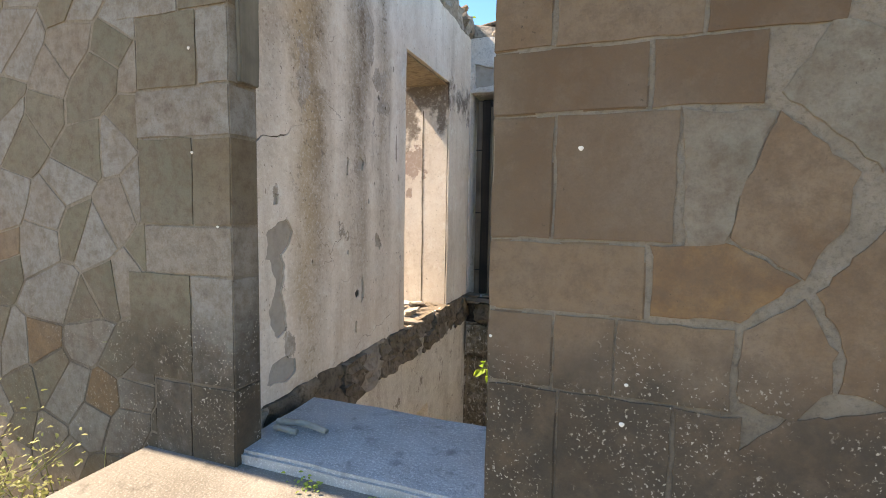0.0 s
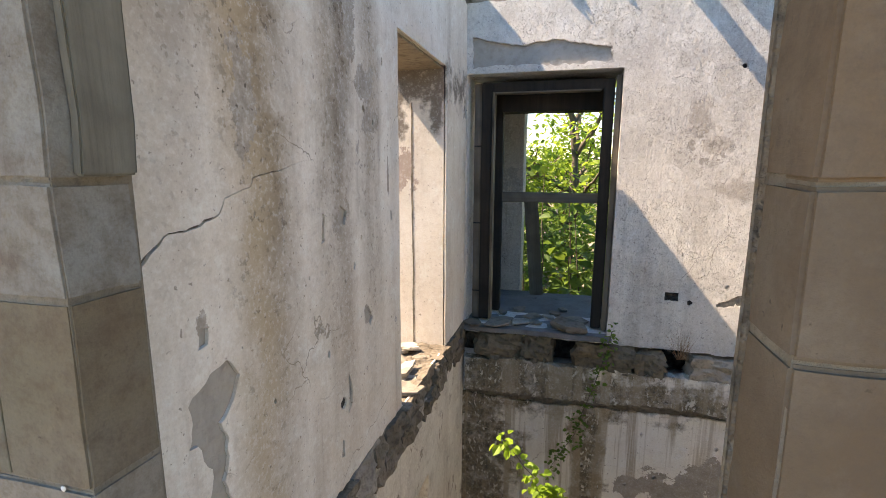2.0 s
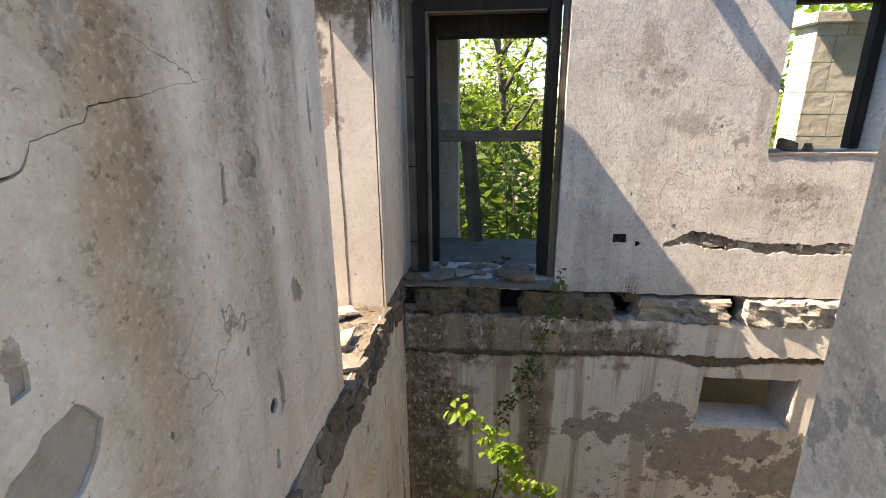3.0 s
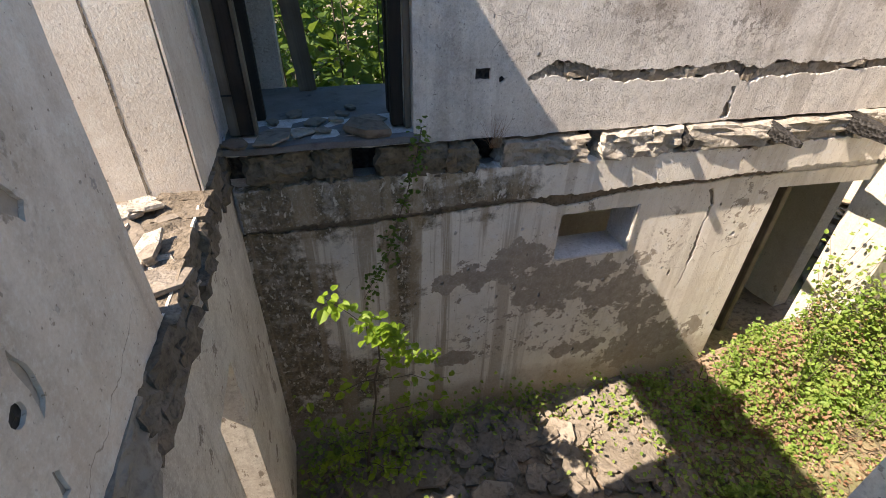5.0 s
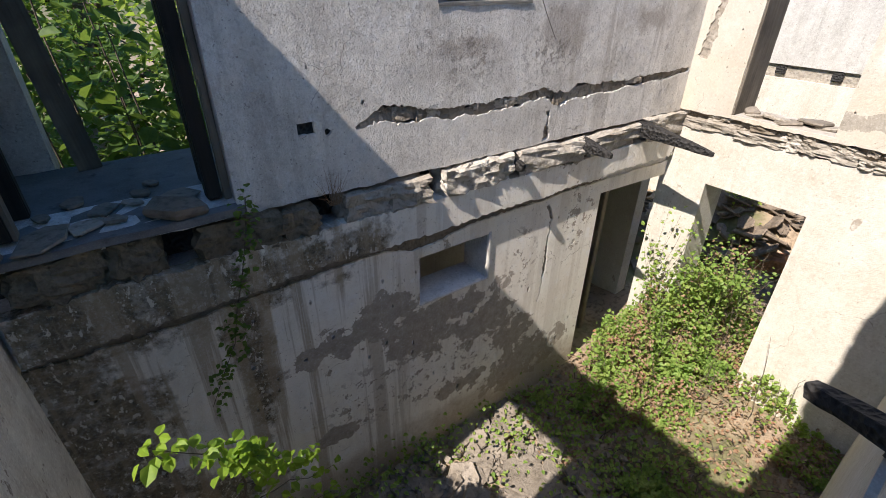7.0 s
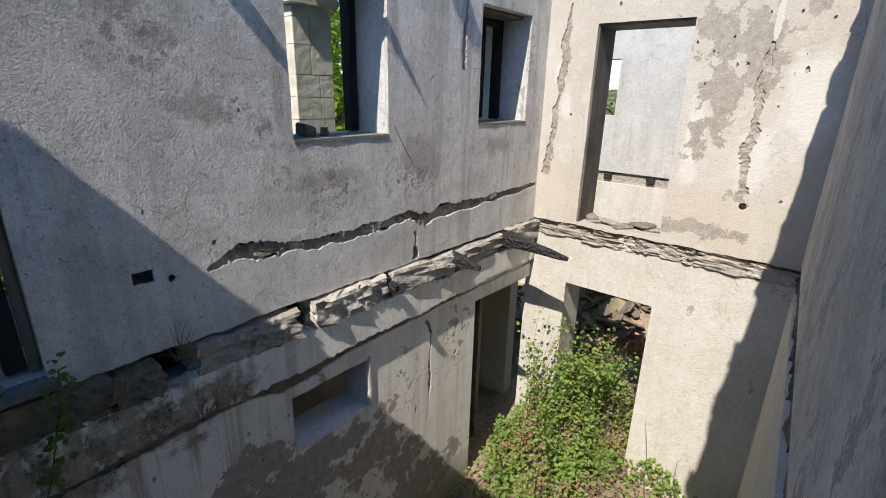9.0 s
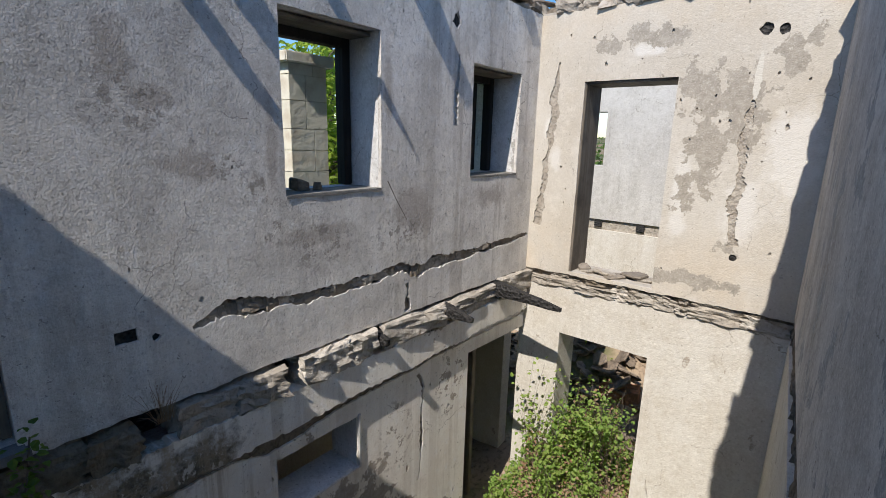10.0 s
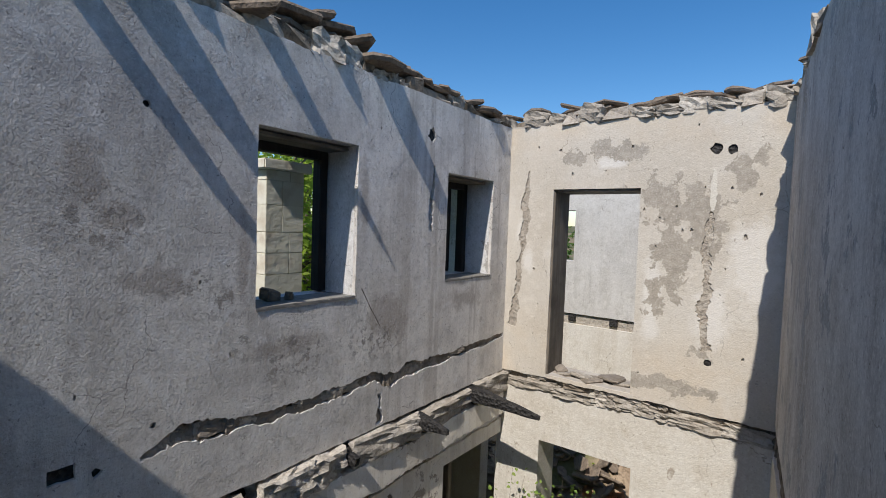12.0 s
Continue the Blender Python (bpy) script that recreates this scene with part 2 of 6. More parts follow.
def north_stain(g, c):
    # rough trowelled render: upright drags, torn ridges and shallow pits
    g.bump(g.noise(1.0, 7, stretch=(34, 34, 11), rough=0.7, shift=41), 0.014, 0.9)
    g.bump(g.ramp(g.noise(7, 9, rough=0.72, shift=44), 0.52, 0.56), 0.007, -0.8)
    g.bump(g.ramp(g.noise(3.1, 9, rough=0.7, shift=47), 0.50, 0.515), 0.006, 0.8)
    c = g.mix(g.ramp(g.noise(2.6, 9, rough=0.72, shift=52), 0.50, 0.64, 0, 0.45), c, (0.42, 0.39, 0.355))
    c = g.mix(g.ramp(g.noise(24, 8, rough=0.75, shift=55), 0.54, 0.68, 0, 0.5), c, (0.36, 0.335, 0.305))
    # grey weathering high up, brown stains, and drag marks down from the windows
    m = g.math("MULTIPLY", g.blob(0, 0.5, 0.8, 1.0), g.blob(2, 2.5, 0.4, 1.0))
    c = g.mix(g.math("MULTIPLY", m, g.ramp(g.noise(3, 8, rough=0.7), 0.38, 0.62, 0.1, 0.6)), c, (0.33, 0.305, 0.275))
    stain = g.torn(0, 2, ((0.34, 1.95, 0.10, 0.2), (0.46, 1.72, 0.16, 0.08), (1.17, 1.55, 0.05, 0.32), (0.72, 1.40, 0.22, 0.12), (2.2, 1.9, 0.06, 0.4), (2.5, 0.95, 0.3, 0.22), (3.7, 1.0, 0.4, 0.12), (1.5, 0.9, 0.3, 0.1)), 1.6, 4, 61, 0.5)
    c = g.mix(g.math("MULTIPLY", stain, 0.62), c, (0.33, 0.28, 0.235))
    pitted = g.ramp(g.zones(0, 2, ((0.85, 1.38, 0.22, 0.12), (1.06, 1.24, 0.16, 0.12), (1.17, 1.02, 0.09, 0.2), (1.55, 0.82, 0.35, 0.2), (2.35, 0.8, 0.4, 0.18), (0.42, 1.72, 0.3, 0.2))), 0.5, 1.1, 1, 0)
    pitted = g.math("MULTIPLY", pitted, g.ramp(g.noise(17, 10, rough=0.74, shift=58), 0.53, 0.545))
    c = g.mix(g.math("MULTIPLY", pitted, 0.75), c, (0.24, 0.21, 0.18))
    g.bump(pitted, 0.010, -0.9)
    rain = g.ramp(g.noise(1.0, 6, stretch=(7, 7, 0.35), rough=0.62, shift=64), 0.52, 0.62, 0, 0.5)
    return g.mix(g.math("MULTIPLY", rain, g.ramp(g.axis(0), 1.6, 3.0, 0.2, 1.0)), c, (0.38, 0.335, 0.285))


M_WEST = plaster("plaster_west", (0.83, 0.775, 0.70), (0.72, 0.645, 0.555), (0.42, 0.34, 0.26), (0.46, 0.43, 0.40), 0.66, 0.6, 0.003, 2.4, 0.0, west_runs, 0.6)
M_NORTH = plaster("plaster_north", (0.86, 0.82, 0.765), (0.76, 0.72, 0.67), (0.33, 0.30, 0.265), (0.50, 0.465, 0.425), 0.655, 0.5, 0.012, 2.0, 3.0, north_stain, 0.65)
M_EAST = plaster("plaster_east", (0.56, 0.525, 0.465), (0.50, 0.455, 0.385), (0.41, 0.36, 0.295), (0.42, 0.385, 0.335), 0.70, 0.4, 0.004, 2.0, 7.0, east_patches, 0.7)
M_LOWN = plaster("plaster_lower_north", (0.86, 0.83, 0.76), (0.84, 0.79, 0.71), (0.42, 0.345, 0.26), (0.40, 0.345, 0.28), 0.66, 0.3, 0.008, 2.6, 9.0, lower_north, 0.4)
M_LOW = plaster("plaster_lower", (0.63, 0.605, 0.55), (0.57, 0.535, 0.47), (0.42, 0.36, 0.28), (0.40, 0.35, 0.29), 0.66, 0.5, 0.005, 2.6, 12.0)
M_LOWW = plaster("plaster_lower_west", (0.76, 0.72, 0.64), (0.66, 0.61, 0.53), (0.36, 0.30, 0.23), (0.34, 0.29, 0.235), 0.60, 0.9, 0.005, 4.0, 27.0)
M_SOUTH = plaster("plaster_south", (0.66, 0.62, 0.57), (0.50, 0.455, 0.40), (0.26, 0.215, 0.175), (0.40, 0.385, 0.365), 0.585, 0.9, 0.004, 3.4, 15.0)
M_FAR = plaster("plaster_far", (0.56, 0.545, 0.515), (0.46, 0.445, 0.42), (0.32, 0.295, 0.26), (0.40, 0.375, 0.34), 0.68, 0.8, 0.004, 2.0, 23.0)
M_REVEAL = plaster("plaster_reveal", (0.70, 0.69, 0.675), (0.55, 0.545, 0.535), (0.33, 0.31, 0.28), (0.42, 0.40, 0.37), 0.62, 0.5, 0.004, 2.4, 19.0)


def rubble_mat(name, a, b, dark, scale=7.0):
    g = Nodes(name).world_pos()
    c = g.mix(g.ramp(g.noise(scale, 6), 0.35, 0.68), a, b)
    c = g.mix(g.ramp(g.noise(scale * 3, 6, shift=4), 0.5, 0.75, 0, 0.8), c, dark)
    c = g.mix(g.math("MULTIPLY", g.rnd(), 0.4), c, dark)
    g.bump(g.noise(scale * 1.2, 8), 0.05, 0.9)
    g.bump(g.noise(scale * 8, 5), 0.008, 0.9)
    return g.done(c, 0.95)


M_CORE = rubble_mat("masonry_core", (0.30, 0.255, 0.20), (0.22, 0.185, 0.145), (0.09, 0.075, 0.06))
M_RUBBLE = rubble_mat("rubble_stone", (0.46, 0.42, 0.36), (0.36, 0.315, 0.26), (0.15, 0.125, 0.10), 9)
M_BROWN = rubble_mat("brown_rubble", (0.27, 0.225, 0.175), (0.17, 0.14, 0.105), (0.055, 0.045, 0.035), 11)
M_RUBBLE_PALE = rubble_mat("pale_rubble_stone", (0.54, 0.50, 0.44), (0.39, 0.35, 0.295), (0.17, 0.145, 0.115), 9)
M_DARKSTONE = rubble_mat("dark_brown_stone", (0.25, 0.205, 0.15), (0.16, 0.13, 0.092), (0.06, 0.05, 0.034), 9)
M_TILE = rubble_mat("roof_stone", (0.27, 0.215, 0.165), (0.19, 0.15, 0.115), (0.07, 0.058, 0.048), 7)
M_SLATE = rubble_mat("slab_fragment", (0.34, 0.295, 0.245), (0.23, 0.195, 0.155), (0.09, 0.075, 0.06), 6)
M_RENDER = rubble_mat("grey_render", (0.47, 0.44, 0.395), (0.41, 0.375, 0.33), (0.30, 0.265, 0.225), 5)


def facade_stone(name, tone=None):
    """Weathered building stone. tone: a pair of colours, or None for the mixed run of the front."""
    g = Nodes(name).world_pos()
    r = g.rnd()
    warm = g.mix(g.ramp(r, 0.2, 0.9), (0.111, 0.071, 0.043), (0.190, 0.133, 0.084))
    pick = g.math("FRACT", g.math("MULTIPLY", r, 13.7))
    cool = g.mix(g.ramp(pick, 0.0, 0.6), (0.106, 0.106, 0.076), (0.186, 0.171, 0.124))
    cool = g.mix(g.math("GREATER_THAN", pick, 0.60), cool, (0.245, 0.245, 0.225))
    cool = g.mix(g.math("GREATER_THAN", pick, 0.93), cool, (0.193, 0.121, 0.062))
    # the stones by the doorway are the browner ones
    near = g.ramp(g.math("ADD", g.axis(0), g.math("MULTIPLY", r, 0.9)), -0.9, -0.1)
    c = g.mix(near, cool, warm)
    if tone:
        c = g.mix(g.ramp(g.noise(6, 7, rough=0.7, shift=19), 0.36, 0.64), tone[0], tone[1])
    if not tone:
        odd = g.math("GREATER_THAN", g.math("FRACT", g.math("MULTIPLY", r, 7.31)), 0.88)
        c = g.mix(g.math("MULTIPLY", odd, g.ramp(near, 0, 1, 1, 0.15)), c, (0.247, 0.224, 0.189))
    c = g.mix(g.ramp(g.noise(4.5, 6), 0.42, 0.72, 0, 0.55), c, (0.157, 0.110, 0.073))
    c = g.mix(g.ramp(g.noise(2.2, 5, shift=5), 0.46, 0.66, 0, 0.4), c, (0.205, 0.176, 0.142))
    # black growth and pale lichen dots low on the wall
    low = g.ramp(g.math("ADD", g.axis(2), g.math("MULTIPLY", g.noise(2.4, 6, rough=0.62, shift=9), 0.9)), 0.92, 1.22, 1, 0)
    low = g.math("MULTIPLY", low, g.ramp(g.axis(0), -2.1, -1.75, 0.25, 1.0))
    c = g.mix(g.math("MULTIPLY", low, g.ramp(g.noise(9, 9, rough=0.7, shift=3), 0.3, 0.6, 0.4, 0.95)), c, (0.043, 0.035, 0.027))
    dot = g.math("MULTIPLY", g.ramp(g.noise(85, 4, rough=0.6, shift=7), 0.60, 0.64), g.math("MULTIPLY", low, g.ramp(g.noise(5, 6, shift=13), 0.42, 0.56)))
    c = g.mix(dot, c, (0.434, 0.386, 0.311))
    c = g.mix(g.ramp(g.noise(18, 9, rough=0.75), 0.44, 0.66, 0, 0.6), c, (0.096, 0.069, 0.048))
    c = g.mix(g.ramp(g.noise(10, 9, rough=0.75, shift=17), 0.50, 0.70, 0, 0.25), c, (0.22, 0.18, 0.135))
    c = g.mix(g.ramp(g.noise(150, 4, rough=0.7), 0.45, 0.72, 0, 0.28), c, (0.090, 0.067, 0.047))
    c = g.mix(g.ramp(g.noise(1.0, 8, stretch=(3, 3, 22), rough=0.7, shift=23), 0.56, 0.72, 0, 0.14), c, (0.108, 0.078, 0.053))
    # tooling marks, pits and broad soft blotches
    c = g.mix(g.ramp(g.noise(1.3, 4, shift=61), 0.42, 0.66, 0, 0.16), c, (0.20, 0.14, 0.095))
    c = g.mix(g.math("MULTIPLY", low, g.ramp(g.noise(7, 9, rough=0.72, shift=77), 0.38, 0.58, 0.1, 0.7)), c, (0.048, 0.042, 0.033))
    c = g.mix(g.math("MULTIPLY", dot, 0.8), c, (0.42, 0.39, 0.33))
    pit = g.ramp(g.noise(55, 5, rough=0.7, shift=67), 0.64, 0.70)
    pit = g.math("MULTIPLY", pit, g.ramp(g.noise(5, 6, shift=71), 0.48, 0.60))
    c = g.mix(g.math("MULTIPLY", pit, 0.8), c, (0.05, 0.038, 0.028))
    g.bump(pit, 0.004, -0.9)
    g.bump(g.noise(9, 9, rough=0.7), 0.012, 0.7)
    g.bump(g.noise(70, 7, rough=0.7), 0.002, 0.7)
    return g.done(c, 0.88)


M_FACADE = facade_stone("facade_stone")
M_PALESTONE = facade_stone("pale_facade_stone", ((0.15, 0.14, 0.11), (0.21, 0.195, 0.16)))
M_BROWNSTONE = facade_stone("brown_facade_stone", ((0.135, 0.085, 0.05), (0.20, 0.14, 0.09)))
M_RUSTSTONE = facade_stone("rust_facade_stone", ((0.10, 0.05, 0.025), (0.23, 0.135, 0.06)))


def mortar_mat():
    g = Nodes("mortar").world_pos()
    c = g.mix(g.ramp(g.noise(9, 7, rough=0.7), 0.35, 0.68), (0.25, 0.215, 0.17), (0.18, 0.155, 0.12))
    c = g.mix(g.ramp(g.noise(60, 5, rough=0.7, shift=4), 0.5, 0.7, 0, 0.6), c, (0.10, 0.085, 0.068))
    low = g.ramp(g.math("ADD", g.axis(2), g.math("MULTIPLY", g.noise(2.4, 6, rough=0.62, shift=9), 0.9)), 0.92, 1.22, 1, 0)
    c = g.mix(g.math("MULTIPLY", low, g.ramp(g.noise(6, 8, rough=0.7, shift=3), 0.3, 0.6, 0.2, 0.8)), c, (0.075, 0.062, 0.048))
    g.bump(g.noise(14, 8, rough=0.7), 0.02, 0.9)
    g.bump(g.noise(80, 6, rough=0.7), 0.004, 0.9)
    return g.done(c, 0.95)


M_MORTAR = mortar_mat()


def concrete(name, a, b, speck):
    g = Nodes(name).world_pos()
    c = g.mix(g.ramp(g.noise(3, 7), 0.35, 0.7), a, b)
    c = g.mix(g.ramp(g.noise(120, 3), 0.52, 0.66, 0, 0.6), c, speck)
    c = g.mix(g.ramp(g.noise(11, 7, shift=4), 0.58, 0.75, 0, 0.7), c, tuple(v * 0.45 for v in b))
    g.bump(g.noise(70, 6), 0.006, 0.9)
    g.bump(g.noise(9, 6), 0.02, 0.5)
    return g.done(c, 0.9)


M_SLAB = concrete("slab_concrete", (0.205, 0.195, 0.175), (0.135, 0.125, 0.11), (0.30, 0.285, 0.26))
M_STEP = concrete("threshold_concrete", (0.42, 0.42, 0.42), (0.30, 0.30, 0.30), (0.62, 0.61, 0.60))
M_SILL = concrete("floor_screed", (0.19, 0.19, 0.195), (0.105, 0.10, 0.093), (0.24, 0.23, 0.22))


def wood(name, a, b, dark, along=2, shine=0.75):
    g = Nodes(name)
    s = [22, 22, 22]
    s[along] = 0.9
    grain = g.noise(1.0, 8, stretch=tuple(s))
    c = g.mix(g.ramp(grain, 0.35, 0.65), a, b)
    c = g.mix(g.ramp(g.noise(3.5, 6), 0.45, 0.75, 0, 0.8), c, dark)
    g.bump(grain, 0.012, 0.8)
    g.bump(g.noise(40, 4), 0.003, 0.6)
    return g.done(c, shine)


M_FRAME = wood("tarred_frame_wood", (0.040, 0.032, 0.026), (0.022, 0.018, 0.015), (0.012, 0.010, 0.009))
M_GREYWOOD = wood("weathered_wood", (0.21, 0.18, 0.145), (0.13, 0.11, 0.085), (0.05, 0.042, 0.034))
M_SILVERWOOD = wood("silvered_wood", (0.23, 0.215, 0.175), (0.15, 0.14, 0.112), (0.06, 0.052, 0.04))
M_GREYBAR = wood("weathered_rail", (0.21, 0.19, 0.155), (0.14, 0.12, 0.095), (0.06, 0.05, 0.04), 0)


# burnt wood; its black also fills holes and sockets as deep shade
def charred():
    g = Nodes("charred_wood_and_hole_shade").world_pos()
    v = g.add("ShaderNodeTexVoronoi", Vector=g.pos, Scale=32.0)
    c = g.mix(g.ramp(v.outputs["Distance"], 0.1, 0.6), (0.010, 0.010, 0.010), (0.034, 0.032, 0.031))
    g.bump(v.outputs["Distance"], 0.02, 0.9)
    g.bump(g.noise(60, 4), 0.006, 0.8)
    return g.done(c, 0.6)


M_CHAR_AND_SHADE = charred()


def soil():
    g = Nodes("ground_soil").world_pos()
    c = g.mix(g.ramp(g.noise(1.7, 7), 0.35, 0.65), (0.28, 0.21, 0.15), (0.38, 0.295, 0.21))
    c = g.mix(g.ramp(g.noise(14, 7, shift=3), 0.5, 0.75), c, (0.11, 0.08, 0.052))
    c = g.mix(g.ramp(g.noise(0.6, 6, shift=8), 0.5, 0.6, 0, 0.7), c, (0.10, 0.115, 0.045))
    dist = g.t.nodes.new("ShaderNodeVectorMath")
    dist.operation = "LENGTH"
    g.put(dist.inputs[0], g.pos)
    c = g.mix(g.ramp(dist.outputs["Value"], 25, 60), c, g.mix(g.ramp(g.noise(0.05, 8, shift=2), 0.42, 0.58), (0.05, 0.075, 0.022), (0.20, 0.16, 0.10)))
    g.bump(g.noise(20, 8), 0.03, 0.9)
    return g.done(c, 0.97)


M_SOIL = soil()


def leaf_mat(name, a, b, c3, clear=0.45, glow=0.5):
    g = Nodes(name).world_pos()
    r = g.noise(28, 2, shift=1)
    c = g.mix(g.ramp(r, 0.38, 0.62), a, b)
    c = g.mix(g.ramp(g.noise(5.5, 5, rough=0.7, shift=6), 0.48, 0.64, 0, 0.9), c, c3)
    g.done(c, 0.5)
    tr = g.add("ShaderNodeBsdfTranslucent", Color=g.mix(glow, c, (0.55, 0.75, 0.10)))
    m = g.add("ShaderNodeMixShader", Fac=clear)
    g.t.links.new(g.b.outputs[0], m.inputs[1])
    g.t.links.new(tr.outputs[0], m.inputs[2])
    g.t.links.new(m.outputs[0], g.out.inputs[0])
    return g.mat


M_BRAMBLE = leaf_mat("bramble_leaf", (0.12, 0.215, 0.05), (0.26, 0.37, 0.085), (0.29, 0.33, 0.10), 0.4, 0.4)
M_LANDSHRUB = leaf_mat("pale_leaf", (0.24, 0.25, 0.11), (0.33, 0.33, 0.16), (0.17, 0.19, 0.07), 0.3, 0.15)
M_DRY = leaf_mat("dry_leaf", (0.25, 0.165, 0.105), (0.34, 0.255, 0.165), (0.27, 0.13, 0.075), 0.2, 0.0)
M_SAPLING = leaf_mat("sapling_leaf", (0.17, 0.28, 0.03), (0.24, 0.36, 0.04), (0.10, 0.18, 0.03), 0.5)
M_TREE = leaf_mat("tree_leaf", (0.055, 0.12, 0.022), (0.10, 0.185, 0.035), (0.15, 0.235, 0.04), 0.42, 0.22)
M_FIG = leaf_mat("broad_leaf", (0.05, 0.10, 0.022), (0.08, 0.14, 0.03), (0.12, 0.19, 0.035), 0.4, 0.25)
M_BARK = wood("bark", (0.16, 0.13, 0.10), (0.10, 0.08, 0.062), (0.05, 0.04, 0.03), 2, 0.95)
M_REDSOIL = rubble_mat("red_earth", (0.34, 0.17, 0.09), (0.27, 0.135, 0.075), (0.14, 0.08, 0.05), 6)


# ---- shape helpers ----
def mesh_ob(name, verts, faces, mat, parent=None, smooth=False):
    me = bpy.data.meshes.new(name)
    me.from_pydata([tuple(v) for v in verts], [], faces)
    me.materials.append(mat)
    if smooth:
        for p in me.polygons:
            p.use_smooth = True
    ob = new(name, me)
    if parent:
        ob.parent = parent
    return ob


def rect(u0, u1, v0, v1):
    return [(u0, v0), (u1, v0), (u1, v1), (u0, v1)]


def ragged(pts, step, amp, seed, only=None):
    """Break a closed outline into short pieces and fray it. only(u, v): where it may be frayed."""
    rng = random.Random(seed)
    out = []
    for i, (u, v) in enumerate(pts):
        u2, v2 = pts[(i + 1) % len(pts)]
        d = math.hypot(u2 - u, v2 - v)
        n = max(1, int(d / step))
        for k in range(n):
            f = k / n
            if k:
                f += rng.uniform(-0.3, 0.3) / n
            p = (u + (u2 - u) * f, v + (v2 - v) * f)
            if k and (only is None or only(*p)):
                a = amp * (noise.noise((p[0] * 2.3 + seed, p[1] * 2.3, seed)) * 1.4 + rng.uniform(-0.55, 0.55))
                p = (p[0] - (v2 - v) / d * a, p[1] + (u2 - u) / d * a)
            out.append(p)
    return out


def streak(path, widths, seed, step=0.05, amp=0.35, wander=0.0):
    """A ragged closed slit round a polyline with the given half widths."""
    rng = random.Random(seed)
    left, right = [], []
    for i in range(len(path) - 1):
        (u, v), (u2, v2) = path[i], path[i + 1]
        d = math.hypot(u2 - u, v2 - v)
        n = max(1, int(d / step))
        for k in range(n + (i == len(path) - 2)):
            f = k / n
            w = widths[i] + (widths[i + 1] - widths[i]) * f
            nu, nv = -(v2 - v) / d, (u2 - u) / d
            pu, pv = u + (u2 - u) * f, v + (v2 - v) * f
            off = wander * (1.6 * noise.noise((pu * 9, pv * 9, seed)) + rng.uniform(-0.6, 0.6))
            pu, pv = pu - (v2 - v) / d * off, pv + (u2 - u) / d * off
            a, b = (w * (1 + amp * (1.5 * noise.noise((pu * 5, pv * 5, seed + q)) + rng.uniform(-0.35, 0.35))) for q in (0.3, 7.7))
            j = w * amp * (noise.noise((pu * 3, pv * 3, seed + 3.1)) + rng.uniform(-0.15, 0.15))
            left.append((pu + nu * (a + j), pv + nv * (a + j)))
            right.append((pu - nu * (b - j), pv - nv * (b - j)))
    return left + right[::-1]


def disc(u, v, r, n=12, wob=0.12, seed=1):
    rng = random.Random(seed)
    return [(u + r * (1 + rng.uniform(-wob, wob)) * math.cos(6.2832 * i / n), v + r * (1 + rng.uniform(-wob, wob)) * math.sin(6.2832 * i / n)) for i in range(n)]


def chips(seed, area, n, size, keep_off):
    """Small flaked-off spots within an area (u0, u1, v0, v1), clear of the other openings."""
    rng = random.Random(seed)
    out, marks = [], [p for lp in keep_off for p in lp]
    boxes = [(min(p[0] for p in lp), max(p[0] for p in lp), min(p[1] for p in lp), max(p[1] for p in lp)) for lp in keep_off]
    tries = 0
    while len(out) < n and tries < n * 30:
        tries += 1
        u, v, s = rng.uniform(area[0], area[1]), rng.uniform(area[2], area[3]), size * rng.uniform(0.25, 1.0) ** 1.6
        if any(a - 2.5 * s < u < b + 2.5 * s and c - 2.5 * s < v < d + 2.5 * s for a, b, c, d in boxes):
            continue
        m = rng.randint(7, 11)
        tall = rng.uniform(0.8, 2.0)
        lp = [(u + s * rng.uniform(0.5, 1.1) * math.cos(6.2832 * i / m), v + s * tall * rng.uniform(0.5, 1.1) * math.sin(6.2832 * i / m)) for i in range(m)]
        out.append(lp)
        boxes.append((u - s * 1.1, u + s * 1.1, v - s * tall, v + s * tall))
    return out


def sheet(name, put, outline, holes, front, back, mat, parent=None):
    """A thick plate with openings. put(u, v, w) gives the place; front and back are w."""
    from mathutils.geometry import tessellate_polygon
    loops = [outline] + list(holes)
    flat = [p for lp in loops for p in lp]
    tris = tessellate_polygon([[Vector((u, v, 0)) for u, v in lp] for lp in loops])
    n = len(flat)
    verts = [put(u, v, front) for u, v in flat] + [put(u, v, back) for u, v in flat]
    faces = [tuple(t) for t in tris] + [tuple(i + n for i in reversed(t)) for t in tris]
    k = 0
    for lp in loops:
        m = len(lp)
        faces += [(k + i, k + (i + 1) % m, n + k + (i + 1) % m, n + k + i) for i in range(m)]
        k += m
    ob = mesh_ob(name, verts, faces, mat, parent)
    bm = bmesh.new()
    bm.from_mesh(ob.data)
    bmesh.ops.recalc_face_normals(bm, faces=bm.faces)
    bm.to_mesh(ob.data)
    bm.free()
    return ob


def structure(ob, label, category="wall"):
    return tagged(ob, label, category, kind="structure")


def north(u, v, w):
    return (u, w, v)


def along_y(u, v, w):
    return (w, u, v)


def flat_z(u, v, w):
    return (u, v, w)


